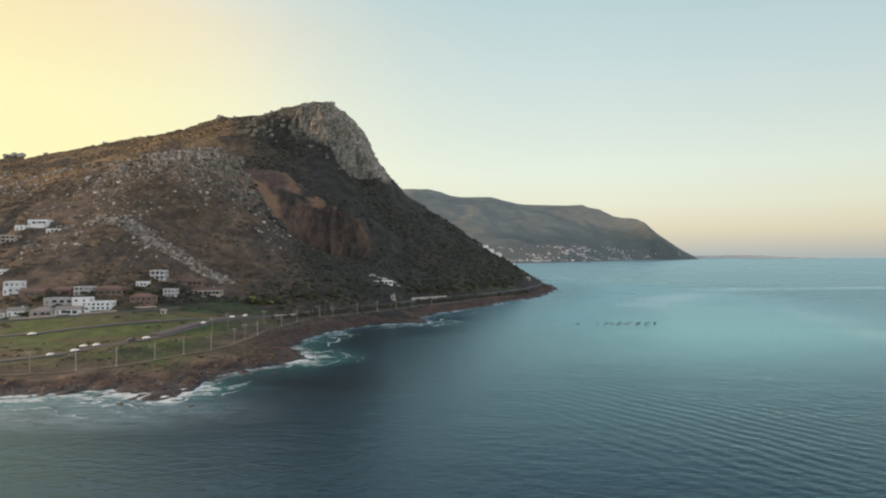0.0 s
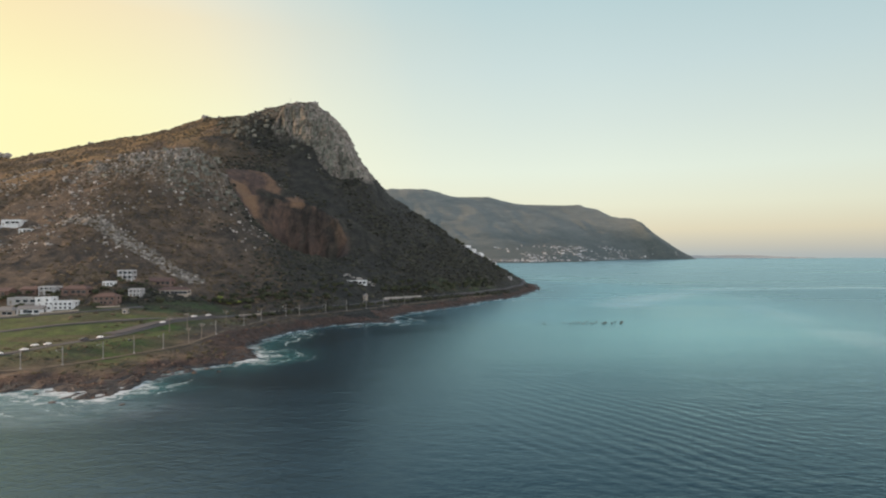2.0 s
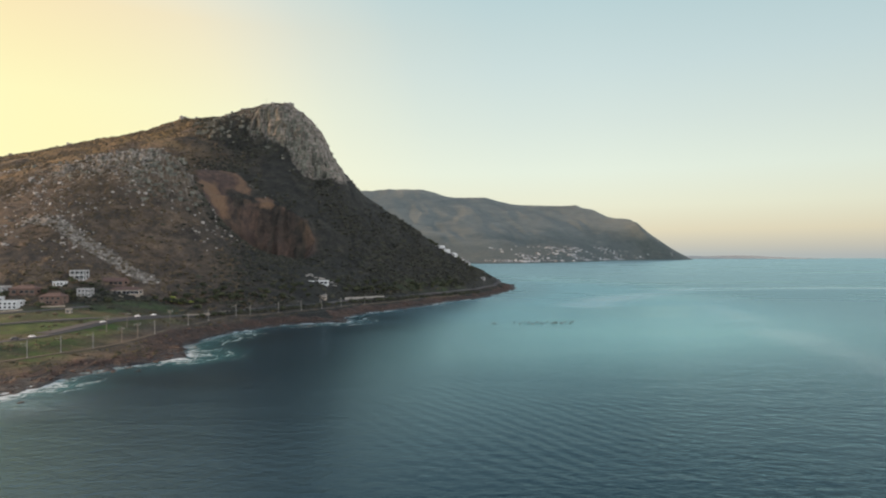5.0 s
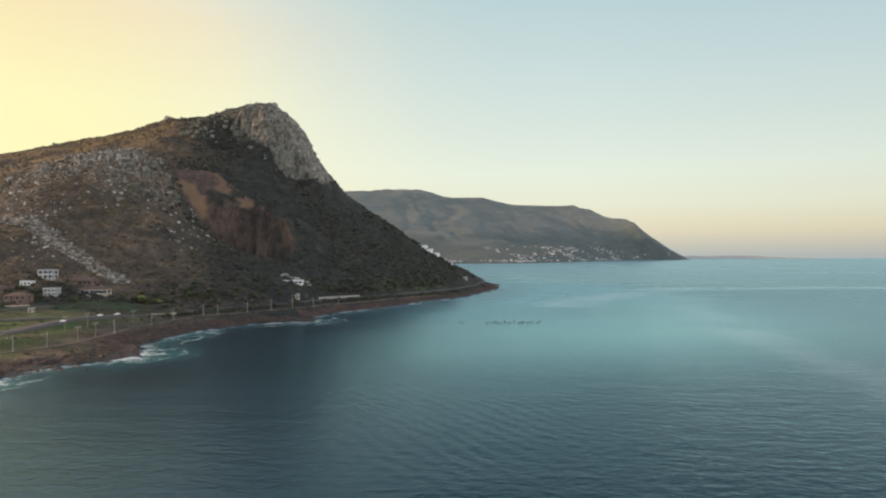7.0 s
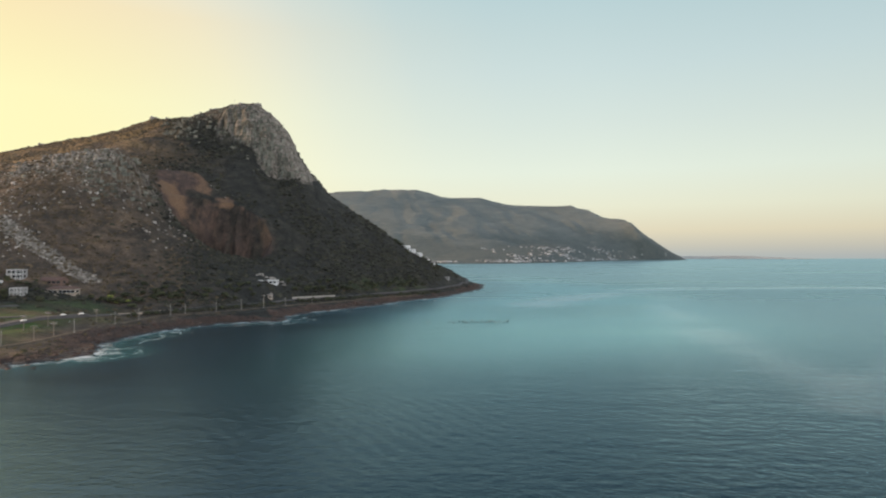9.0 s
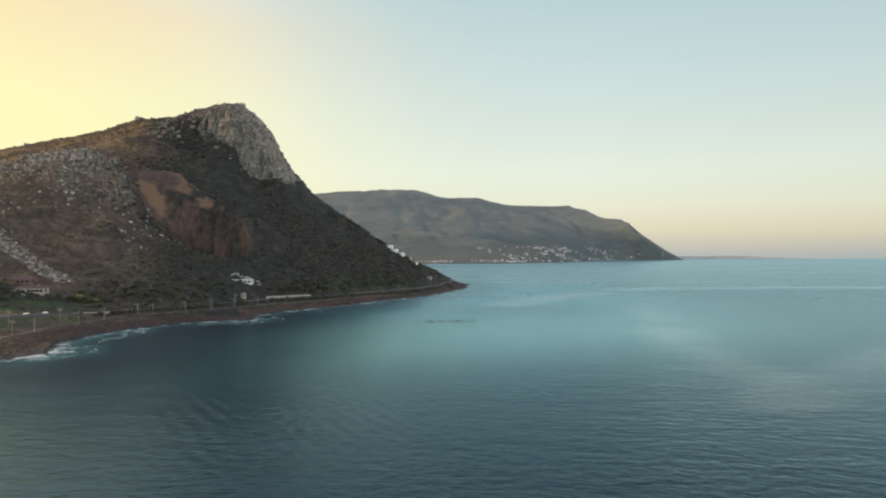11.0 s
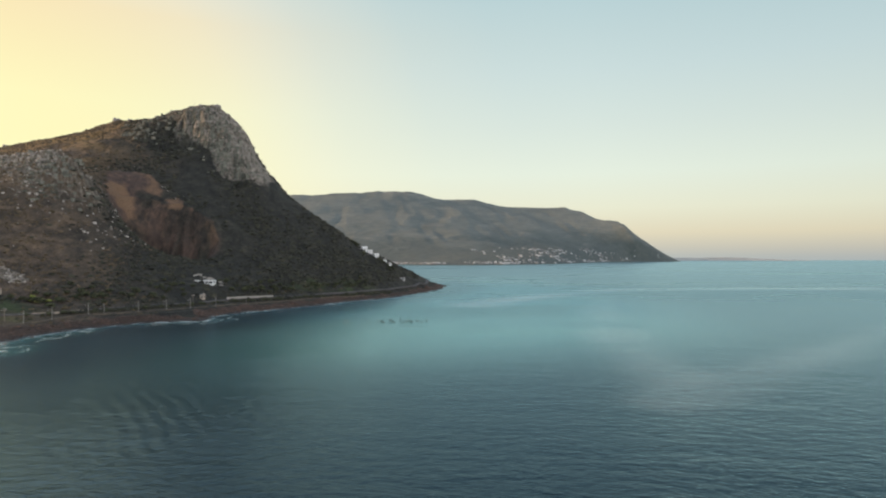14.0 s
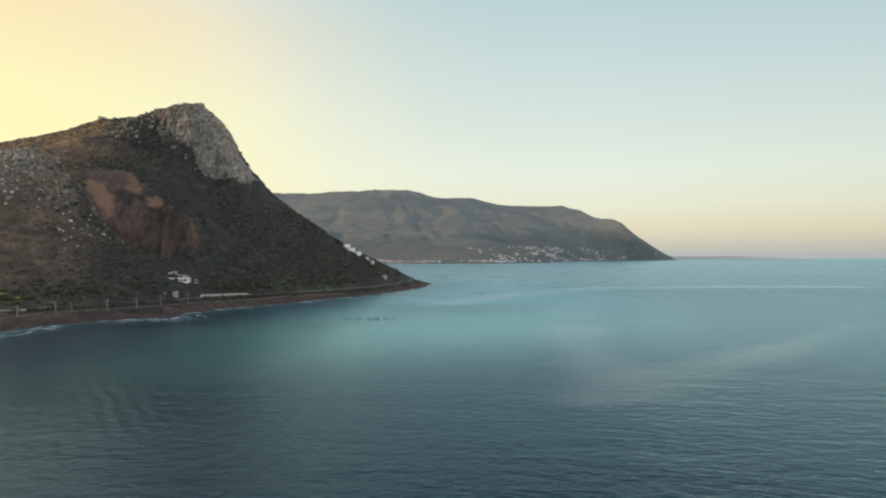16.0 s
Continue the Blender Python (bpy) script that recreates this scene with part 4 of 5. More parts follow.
def house(label, x, y, yaw, w, d, h, storeys, roof, wall_mat, roof_mat, windows, balcony=False, wide=False, wing=None, name="house"):
    """A dwelling on the slope: front towards -y before it is turned."""
    c, s_ = math.cos(radians(yaw)), math.sin(radians(yaw))
    corners = [(x + a * w / 2 * c - b * d / 2 * s_, y + a * w / 2 * s_ + b * d / 2 * c) for a in (-1, 1) for b in (-1, 1)]
    gz = [ground(*p) for p in corners]
    zf = min(gz) + 0.22 * (max(gz) - min(gz))
    low = zf - min(gz) + 1.5
    ob = new(name)
    ob.matrix_world = pose(x, y, zf, 0, 0, yaw)
    tagged(ob, label, "house")
    bm = boxed(-w / 2, w / 2, -d / 2, d / 2, -low, h)
    if wing:
        wx, ww, wd_, wh = wing
        box(bm, wx - ww / 2, wx + ww / 2, -d / 2 - wd_, -d / 2 + 0.02, -low, wh)
    part("wall", bm, wall_mat, ob)
    e = 0.45
    bm = bmesh.new()
    if roof == "flat":
        t = 0.28
        box(bm, -w / 2 - 0.05, w / 2 + 0.05, -d / 2 - 0.05, -d / 2 + t, h, h + 0.55)
        box(bm, -w / 2 - 0.05, w / 2 + 0.05, d / 2 - t, d / 2 + 0.05, h, h + 0.55)
        box(bm, -w / 2 - 0.05, -w / 2 + t, -d / 2 + t, d / 2 - t, h, h + 0.55)
        box(bm, w / 2 - t, w / 2 + 0.05, -d / 2 + t, d / 2 - t, h, h + 0.55)
        part("parapet", bm, wall_mat, ob)
        part("roof", boxed(-w / 2 + t, w / 2 - t, -d / 2 + t, d / 2 - t, h, h + 0.15), roof_mat, ob)
    else:
        rise = min(d, w) * 0.24
        k = 0 if roof == "gable" else min(w, d) * 0.42
        lo = [(-w / 2 - e, -d / 2 - e), (w / 2 + e, -d / 2 - e), (w / 2 + e, d / 2 + e), (-w / 2 - e, d / 2 + e)]
        base = [bm.verts.new((a, b, h)) for a, b in lo]
        eave = [bm.verts.new((a, b, h + 0.22)) for a, b in lo]
        r0, r1 = bm.verts.new((-w / 2 - e + k, 0, h + 0.22 + rise)), bm.verts.new((w / 2 + e - k, 0, h + 0.22 + rise))
        for i in range(4):
            bm.faces.new((base[i], base[(i + 1) % 4], eave[(i + 1) % 4], eave[i]))
        for f in ((eave[0], eave[1], r1, r0), (eave[2], eave[3], r0, r1), (eave[1], eave[2], r1), (eave[3], eave[0], r0), base[::-1]):
            bm.faces.new(f)
        bmesh.ops.recalc_face_normals(bm, faces=bm.faces)
        part("roof", bm, roof_mat, ob)
        part("chimney", boxed(w * 0.22 - 0.4, w * 0.22 + 0.4, -0.1, 0.6, h + rise * 0.5, h + rise + 0.9, bevel=0.04), wall_mat, ob)
    fr, pn = (DARK_WIDE if wide else DARK_WINDOW) if wall_mat is BROWN else WIDE_WINDOW if wide else WINDOW
    sh = h / storeys
    door_at = 0 if windows > 1 else -1
    for k in range(storeys):
        for i in range(windows):
            wx = -w / 2 + w * (i + 0.5) / windows
            wy = -d / 2
            if wing and abs(wx - wing[0]) < wing[1] / 2 + 0.8:
                if sh * (k + 0.55) < wing[3]:
                    wy -= wing[2]
            if k == 0 and i == door_at:
                part("door", boxed(wx - 0.5, wx + 0.5, wy - 0.06, wy + 0.02, 0.02, 2.1, bevel=0.02), POLE_WOOD, ob)
                continue
            m = pose(wx, wy - 0.003, sh * (k + 0.55))
            win = shared("window", pn, ob, m)
            shared("window_frame", fr, win, Matrix())
        for side in (-1, 1):
            win = shared("window", pn, ob, pose(side * (w / 2 + 0.003), 0.0, sh * (k + 0.55), 0, 0, 90 * side))
            shared("window_frame", fr, win, Matrix())
    if balcony:
        for k in range(1, storeys):
            bm = boxed(-w / 2 + 0.3, w / 2 - 0.3, -d / 2 - 1.8, -d / 2 + 0.02, sh * k - 0.2, sh * k)
            bal = part("balcony", bm, WHITE, ob)
            bm = bmesh.new()
            box(bm, -w / 2 + 0.3, w / 2 - 0.3, -d / 2 - 1.8, -d / 2 - 1.72, sh * k + 0.95, sh * k + 1.03)
            for i in range(int(w / 1.2) + 1):
                px0 = -w / 2 + 0.3 + i * (w - 0.68) / int(w / 1.2)
                box(bm, px0, px0 + 0.08, -d / 2 - 1.8, -d / 2 - 1.72, sh * k, sh * k + 0.95)
            part("railing", bm, WHITE, bal)
        for i in range(4):
            px0 = -w / 2 + 0.3 + i * (w - 0.9) / 3
            part("column", boxed(px0, px0 + 0.3, -d / 2 - 1.75, -d / 2 - 1.45, -low, h, bevel=0.03), WHITE, ob)
        part("canopy", boxed(-w / 2, w / 2, -d / 2 - 1.9, -d / 2 - 0.02, h + 0.06, h + 0.26), WHITE, ob)
    return ob


HOUSES = [
    ("white two-storey house with balcony on the brown slope", -296, 360, 14, 9, 8, 7.0, 2, "flat", WHITE, ROOF_PALE, 3, True, False, (-2.5, 3.5, 2.0, 3.4)),
    ("small white house half hidden on the slope", -327, 383, 8, 9, 7, 3.6, 1, "flat", WHITE, ROOF_PALE, 3, False, False, None),
    ("long white flat-roofed villa high on the slope", -360, 464, 6, 16, 9, 4.2, 1, "flat", WHITE, ROOF_PALE, 5, False, True, (4.0, 6.0, 2.5, 2.8)),
    ("low white flat-roofed annexe high on the slope", -337, 449, 4, 10, 6, 2.6, 1, "flat", WHITE, ROOF_PALE, 3, False, True, None),
    ("white block beside a villa high on the slope", -368, 453, 6, 7, 6, 3.4, 1, "flat", WHITE, ROOF_PALE, 2, False, False, None),
    ("cream two-storey villa stepped into the slope", -366, 434, 8, 19, 9, 5.4, 2, "flat", CREAM, ROOF_PALE, 6, False, True, (-4.0, 8.0, 3.0, 2.8)),
    ("long low grey-white house with flat roof", -253, 344, 8, 17, 8, 3.4, 1, "flat", GREYW, ROOF_PALE, 4, False, True, None),
    ("large white two-storey house with flat roof", -224.5, 337, 10, 15.5, 9, 4.4, 2, "flat", WHITE, ROOF_PALE, 6, False, False, (-5.0, 5.0, 2.5, 3.2)),
    ("white two-storey wing beside the large house", -236.5, 340, 10, 9, 8, 5.2, 2, "flat", WHITE, ROOF_PALE, 2, False, False, None),
    ("low white house with grey sheet roof", -235.5, 327.5, 8, 14, 7, 2.6, 1, "gable", WHITE, TILE_GREY, 4, False, True, (4.5, 4.5, 2.0, 2.4)),
    ("pale house with grey hipped roof and porch", -247.5, 323, 5, 11.5, 8, 3.0, 1, "hip", CREAM, TILE_GREY, 4, False, True, (-3.0, 4.0, 2.2, 2.5)),
    ("white gabled house beside the street", -265, 325, 14, 9, 7, 3.2, 1, "gable", WHITE, TILE_GREY, 3, False, False, None),
    ("small white house at the street corner", -273, 316, 10, 9, 7, 3.6, 1, "gable", WHITE, TILE_GREY, 3, False, False, None),
    ("brown terrace house with clay roof", -278, 354, 6, 15, 8, 3.2, 1, "gable", BROWN, TILE_RED, 5, False, False, (4.0, 4.0, 2.5, 2.6)),
    ("small brown brick house with clay roof", -261, 359, 4, 10, 7, 2.9, 1, "gable", BROWN, TILE_RED, 3, False, False, None),
    ("grey house with white columned veranda", -249, 360, 8, 10, 7, 4.6, 2, "flat", GREYW, TILE_GREY, 4, True, False, None),
    ("brown brick house with bright windows", -234, 363, 6, 16, 8, 3.8, 1, "hip", BROWN, TILE_RED, 5, False, True, (-4.5, 4.5, 2.5, 3.0)),
    ("small white outbuilding on the slope", -222, 378, 6, 7, 5, 2.5, 1, "flat", WHITE, ROOF_PALE, 3, False, False, None),
    ("tall white house with stacked balconies", -221, 396, 12, 9.5, 7, 6.0, 2, "flat", GREYW, ROOF_PALE, 3, True, True, None),
    ("white two-storey house with balcony below the slope", -199, 371, 10, 7.5, 6, 4.8, 2, "flat", GREYW, TILE_GREY, 3, True, False, None),
    ("brown brick double-storey house with dark windows", -205, 350, 6, 13, 8, 4.6, 2, "hip", BROWN, TILE_RED, 4, False, False, (4.0, 4.0, 2.0, 2.6)),
    ("wide house with faded red roof", -203, 407, 4, 16, 9, 2.8, 1, "gable", BROWN, TILE_RED, 5, False, True, None),
    ("long beige house with a row of windows", -187, 396, 6, 19, 7, 3.8, 1, "hip", CREAM, TILE_RED, 7, False, True, (-5.0, 5.0, 2.0, 3.0)),
    ("small beige hut beside the meadow", -182.5, 332.5, 8, 2.8, 2.6, 2.2, 1, "flat", CREAM, ROOF_PALE, 1, False, False, None),
    ("low white flat-roofed building below the quarry", -87, 518, 5, 17, 8, 3.0, 1, "flat", WHITE, ROOF_PALE, 5, False, True, (-5.0, 5.0, 2.0, 2.2)),
    ("small pale tower hut beside the coast road", -73, 486, 5, 3.4, 3.2, 4.0, 1, "hip", CREAM, TILE_GREY, 1, False, False, None),
    ("white house stepped into the far ridge", 6, 778, -35, 11, 8, 5.0, 2, "flat", WHITE, ROOF_PALE, 3, True, False, None),
    ("white villa on the ridge above the sea", -2, 781, -35, 12, 9, 6.0, 2, "flat", WHITE, ROOF_PALE, 3, True, False, None),
    ("pale house on the ridge above the sea", 14, 779, -35, 11, 8, 5.0, 2, "flat", WHITE, ROOF_PALE, 3, False, False, None),
    ("small white house low on the ridge", 27, 777, -35, 7, 6, 4.0, 1, "gable", WHITE, TILE_GREY, 2, False, False, None),
    ("small white cottage on the point", 35, 772, -30, 6, 6, 3.4, 1, "gable", WHITE, TILE_GREY, 2, False, False, None),
    ("white house with flat roof below the brow", 2, 769, -30, 7, 6, 4.0, 2, "flat", WHITE, ROOF_PALE, 3, False, True, None),
    ("white cottage between houses on the ridge", 18, 769, -35, 8, 6, 4.0, 1, "flat", WHITE, ROOF_PALE, 2, False, False, None),
    ("grey blockhouse beside the road on the point", 54, 757, -10, 8, 5, 3.0, 1, "flat", GREYW, ROOF_PALE, 2, False, False, None),
]
for row in HOUSES:
    lb, hx, hy, yw, hw, hd, hh, st, rf, wm, rm, nw, bal, wide, wing = row
    house(lb, hx, hy, yw, hw, hd, hh, st, rf, wm, rm, nw, bal, wide, wing)


# ---- masts and poles along the railway ----
def mast(arm):
    ob = new("railway_mast")
    bm = bmesh.new()
    box(bm, -0.16, 0.16, -0.12, 0.12, -0.6, 7.6, bevel=0.03)
    part("post", bm, POLE_STEEL, ob)
    part("footing", boxed(-0.45, 0.45, -0.45, 0.45, -1.0, 0.35, bevel=0.06), CONCRETE, ob)
    if arm:
        bm = boxed(-2.4, 0.0, -0.06, 0.06, 6.3, 6.42)
        box(bm, -1.7, 0.0, -0.05, 0.05, 5.4, 5.5)
        part("arm", bm, POLE_STEEL, ob)
        part("insulator", tube(bmesh.new(), 0.09, 0.07, 5.95, 6.3, 8, -2.2), WHITE, ob)
    return tagged(ob, "grey steel railway mast with bracket arm", "mast", "masts along the railway")


def utility_pole():
    ob = new("utility_pole")
    part("post", tube(bmesh.new(), 0.20, 0.13, -0.8, 8.4, 10), POLE_WOOD, ob)
    for z in (7.9, 7.1):
        bar = part("crossarm", boxed(-1.5, 1.5, -0.09, 0.09, z - 0.1, z + 0.1, bevel=0.02), POLE_WOOD, ob)
        for i in range(4):
            part("insulator", tube(bmesh.new(), 0.08, 0.05, z + 0.1, z + 0.36, 8, -1.3 + i * 0.87), WHITE, bar)
    bm = bmesh.new()
    for sgn in (-1, 1):
        a = bmesh.ops.create_cube(bm, size=1.0, matrix=Matrix.Translation((sgn * 0.5, 0, 6.75)) @ pose(0, 0, 0, 0, -sgn * 48, 0) @ Matrix.Diagonal((1.25, 0.07, 0.07, 1)))
    part("brace", bm, POLE_WOOD, ob)
    return tagged(ob, "weathered wooden utility pole with two crossarms", "pole", "poles beside the shore")


MASTS = [(-158.8, 225.2), (-147.5, 233.7), (-138.5, 246.5), (-132, 258.5), (-125.3, 271), (-120.2, 315), (-118.5, 348.5), (-115.6, 368.5), (-108, 393), (-100.7, 399), (-88, 419), (-77, 437), (-65, 450), (-56, 474), (-43, 504)]
first = mast(True)
for k, (mx, my) in enumerate(MASTS):
    m = pose(mx, my, ground(mx, my), 0, 0.6 * math.sin(k * 2.1), 35 + 6 * math.sin(k * 1.7))
    if k == 0:
        first.matrix_world = m
    else:
        copy_thing(first, m)
UPOLES = [(-172.9, 218.7), (-120.6, 286), (-121, 300.3), (-139.5, 302.4), (-137.9, 318), (-128, 345), (-70, 464)]
first = utility_pole()
for k, (mx, my) in enumerate(UPOLES):
    m = pose(mx, my, ground(mx, my), 0, 0, 30 + 25 * math.sin(k * 1.3))
    if k == 0:
        first.matrix_world = m
    else:
        copy_thing(first, m)


# ---- cars ----
def car(mat, label):
    ob = new("car")
    bm = bmesh.new()
    prof = [(-2.1, 0.35), (-2.15, 0.75), (-1.95, 0.95), (-1.25, 1.0), (-0.65, 1.45), (0.85, 1.48), (1.6, 1.05), (2.05, 0.92), (2.15, 0.6), (2.1, 0.35)]
    sides = []
    for sgn in (-1, 1):
        sides.append([bm.verts.new((a, sgn * (0.84 if z < 1.1 else 0.66), z)) for a, z in prof])
    for i in range(len(prof)):
        j = (i + 1) % len(prof)
        bm.faces.new((sides[0][i], sides[0][j], sides[1][j], sides[1][i]))
    bm.faces.new(sides[0][::-1])
    bm.faces.new(sides[1])
    bmesh.ops.recalc_face_normals(bm, faces=bm.faces)
    part("body", bm, mat, ob)
    part("windscreen", boxed(-0.55, 0.80, -0.78, 0.78, 1.08, 1.36, bevel=0.03), GLASS, ob)
    wm = bmesh.new()
    bmesh.ops.create_cone(wm, cap_ends=True, segments=14, radius1=0.32, radius2=0.32, depth=0.2, matrix=pose(0, 0, 0, 90, 0, 0))
    w0 = part("wheel", wm, RUBBER, ob)
    w0.matrix_basis = pose(-1.3, -0.78, 0.32)
    for a, b in ((1.3, -0.78), (-1.3, 0.78), (1.3, 0.78)):
        shared("wheel", w0.data, ob, pose(a, b, 0.32))
    for sgn in (-1, 1):
        part("headlight", boxed(-2.14, -2.04, sgn * 0.6 - 0.16, sgn * 0.6 + 0.16, 0.66, 0.8, bevel=0.02), WHITE, ob)
    return tagged(ob, label, "car", "cars on the meadow and roads")


CARS = [(-221.8, 281.0, 62, 0), (-181.0, 240.2, 75, 0), (-175.4, 247.5, 68, 0), (-177.8, 256.5, 62, 0), (-173.4, 259.0, 66, 0), (-163.0, 268.8, 60, 1), (-159.2, 275.0, 60, 0), (-151.2, 316.5, 78, 0), (-145.0, 339.5, 70, 0), (-141.6, 350.5, 68, 0)]
masters = {0: car(CAR_WHITE, "white hatchback car parked beside the road"), 1: car(CAR_DARK, "dark hatchback car on the asphalt road")}
used_car = set()


def top_of(x, y):
    """Height of the ground or road at a place."""
    hit, place, *_ = scene.ray_cast(bpy.context.evaluated_depsgraph_get(), Vector((x, y, 400)), Vector((0, 0, -1)))
    return place.z if hit else ground(x, y)


for cx, cy, cyaw, kind in CARS:
    m = pose(cx, cy, top_of(cx, cy) + 0.01, 0, 0, cyaw) @ Matrix.Scale(0.86, 4)
    if kind not in used_car:
        used_car.add(kind)
        masters[kind].matrix_world = m
    else:
        copy_thing(masters[kind], m)


# ---- trees at the foot of the slope ----
def tree(seed, height, spread, leaf, label, group):
    rng = random.Random(seed)
    ob = new("tree")
    bm = bmesh.new()
    tube(bm, 0.05 * height, 0.025 * height, -0.6, height * 0.55, 7)
    for k in range(5):
        a = k * 1.26 + rng.random()
        m = Matrix.Translation((0, 0, height * (0.32 + 0.05 * k))) @ pose(0, 0, 0, 0, 48, math.degrees(a)) @ Matrix.Translation((0, 0, height * 0.2))
        bmesh.ops.create_cone(bm, cap_ends=True, segments=5, radius1=0.02 * height, radius2=0.008 * height, depth=height * 0.42, matrix=m)
    part("trunk", bm, BARK, ob)
    g = np.random.default_rng(seed)
    n = 46
    d = g.normal(size=(n, 3))
    d /= np.linalg.norm(d, axis=1)[:, None]
    r = g.random(n) ** 0.45
    P = np.stack([d[:, 0] * spread * r, d[:, 1] * spread * r, height * 0.66 + d[:, 2] * height * 0.32 * r], 1)
    P[:, 0] += 0.12 * spread
    cr = lumps("crown", P, spread * (0.16 + 0.16 * g.random(n)), leaf, 0.6 + 0.4 * g.random(n), seed, 0.5)
    cr.parent = ob
    return tagged(ob, label, "tree", group)


kinds = [tree(5, 4.2, 2.1, LEAF, "dark green coastal tree with a ragged crown", "trees at the foot of the slope"),
         tree(6, 3.4, 2.4, LEAF, "low dark green tree with a broad crown", "trees at the foot of the slope"),
         tree(7, 5.2, 2.3, LEAF, "tall dark green tree with an uneven crown", "trees at the foot of the slope"),
         tree(8, 3.0, 2.2, LIME, "low yellow-green tree beside the meadow", "bright trees beside the meadow"),
         tree(9, 2.6, 2.0, LEAF, "low wind-bent green tree beside the coast road", "trees beside the coast road")]
spots = []
rg = np.random.default_rng(77)
foot_line = densify([(-160, 398), (-128, 428), (-108, 452), (-92, 486), (-76, 505), (-50, 545), (-18, 590), (14, 632), (40, 690)], 3.0)
for k in range(130):
    p = foot_line[int(rg.integers(len(foot_line)))]
    tx, ty = p[0] + rg.normal() * 9, p[1] + rg.normal() * 9
    if ground(tx, ty) > 7.5 and min(math.hypot(tx + 86, (ty - 508) * 1.0), math.hypot(tx + 72, ty - 482)) > 10:
        spots.append((tx, ty, int(rg.integers(3)), 0.75 + 0.5 * rg.random()))
for k in range(120):
    p = HOUSES[int(rg.integers(6, 23))]
    spots.append((p[1] + rg.normal() * 11, p[2] - 8 + rg.normal() * 4, int(rg.integers(2)), 0.5 + 0.5 * rg.random()))
for tx, ty in ((-157, 402), (-153, 405), (-150, 399), (-146, 404), (-160, 407)):
    spots.append((tx, ty, 3, 0.9))
verge = densify(LOWER_ROAD[7:15], 2.0)
for k in range(120):
    i = int(rg.integers(len(verge) - 1))
    tx, ty = verge[i + 1][0] - verge[i][0], verge[i + 1][1] - verge[i][1]
    ln, off = math.hypot(tx, ty), 4.4 + 3.5 * rg.random()
    spots.append((verge[i][0] + ty / ln * off, verge[i][1] - tx / ln * off, 4, 0.45 + 0.5 * rg.random()))
for k in range(34):
    spots.append((-20 + 64 * rg.random(), 768 + 7 * rg.normal(), int(rg.integers(3)), 0.55 + 0.5 * rg.random()))
done = set()
road_pts = np.concatenate([densify(l, 2.0) for l in (LOWER_ROAD, UPPER_ROAD, STREET)])
for tx, ty, k, sc in spots:
    if np.min(np.hypot(road_pts[:, 0] - tx, road_pts[:, 1] - ty)) < (4.0 if k == 4 else 6):
        continue
    if any(math.hypot(tx - r[1], ty - r[2]) < 0.5 * max(r[4], r[5]) + 1.5 for r in HOUSES):
        continue
    m = pose(tx, ty, ground(tx, ty) - 0.1, 0, 0, (tx * 57.0) % 360)
    if k not in done:
        done.add(k)
        kinds[k].matrix_world = m
    else:
        ob = copy_thing(kinds[k], m)
        ob.scale = (sc, sc, sc)


# ---- kelp at the surface ----
def kelp():
    ob = new("kelp")
    bm = bmesh.new()
    tube(bm, 0.10, 0.16, -0.6, 0.75, 7)
    bmesh.ops.create_icosphere(bm, subdivisions=1, radius=0.34, matrix=Matrix.Translation((0, 0, 0.75)))
    part("stipe", bm, KELP, ob)
    for k in range(5):
        a = k * 72
        bm = bmesh.new()
        pts = [(0.2, 0.16, 0.85), (0.9, 0.26, 1.05), (1.7, 0.22, 0.55), (2.5, 0.1, 0.04)]
        up_, dn_ = [], []
        for px0, hw, z in pts:
            up_.append([bm.verts.new((px0, -hw, z)), bm.verts.new((px0, hw, z))])
            dn_.append([bm.verts.new((px0, -hw, z - 0.06)), bm.verts.new((px0, hw, z - 0.06))])
        for i in range(3):
            bm.faces.new((up_[i][0], up_[i + 1][0], up_[i + 1][1], up_[i][1]))
            bm.faces.new((dn_[i][1], dn_[i + 1][1], dn_[i + 1][0], dn_[i][0]))
            bm.faces.new((dn_[i][0], dn_[i + 1][0], up_[i + 1][0], up_[i][0]))
            bm.faces.new((up_[i][1], up_[i + 1][1], dn_[i + 1][1], dn_[i][1]))
        fr = part("frond", bm, KELP, ob)
        fr.matrix_basis = pose(0, 0, 0, 0, 0, a)
    return tagged(ob, "dark wet kelp heads breaking the sea surface", "kelp", "kelp off the point")


first = kelp()
KELPS = [66, 80, 83.5, 87, 90, 92.5, 96, 98.5, 100, 103, 106, 108, 109.5, 112, 114, 115.5, 118.5, 121]
for k, kx in enumerate(KELPS):
    ky = 416 + 0.14 * (kx - 66) + 4.5 * math.sin(k * 2.3)
    m = pose(kx, ky, -0.25 - 0.25 * (k % 3), 6 * math.sin(k * 3.1), 5 * math.cos(k * 1.9), k * 47)
    if k == 0:
        first.matrix_world = m
    else:
        ob = copy_thing(first, m)
        ob.scale = (0.55 + 0.2 * math.sin(k * 5.3),) * 2 + (1.5 + 0.3 * math.cos(k * 2.9),)


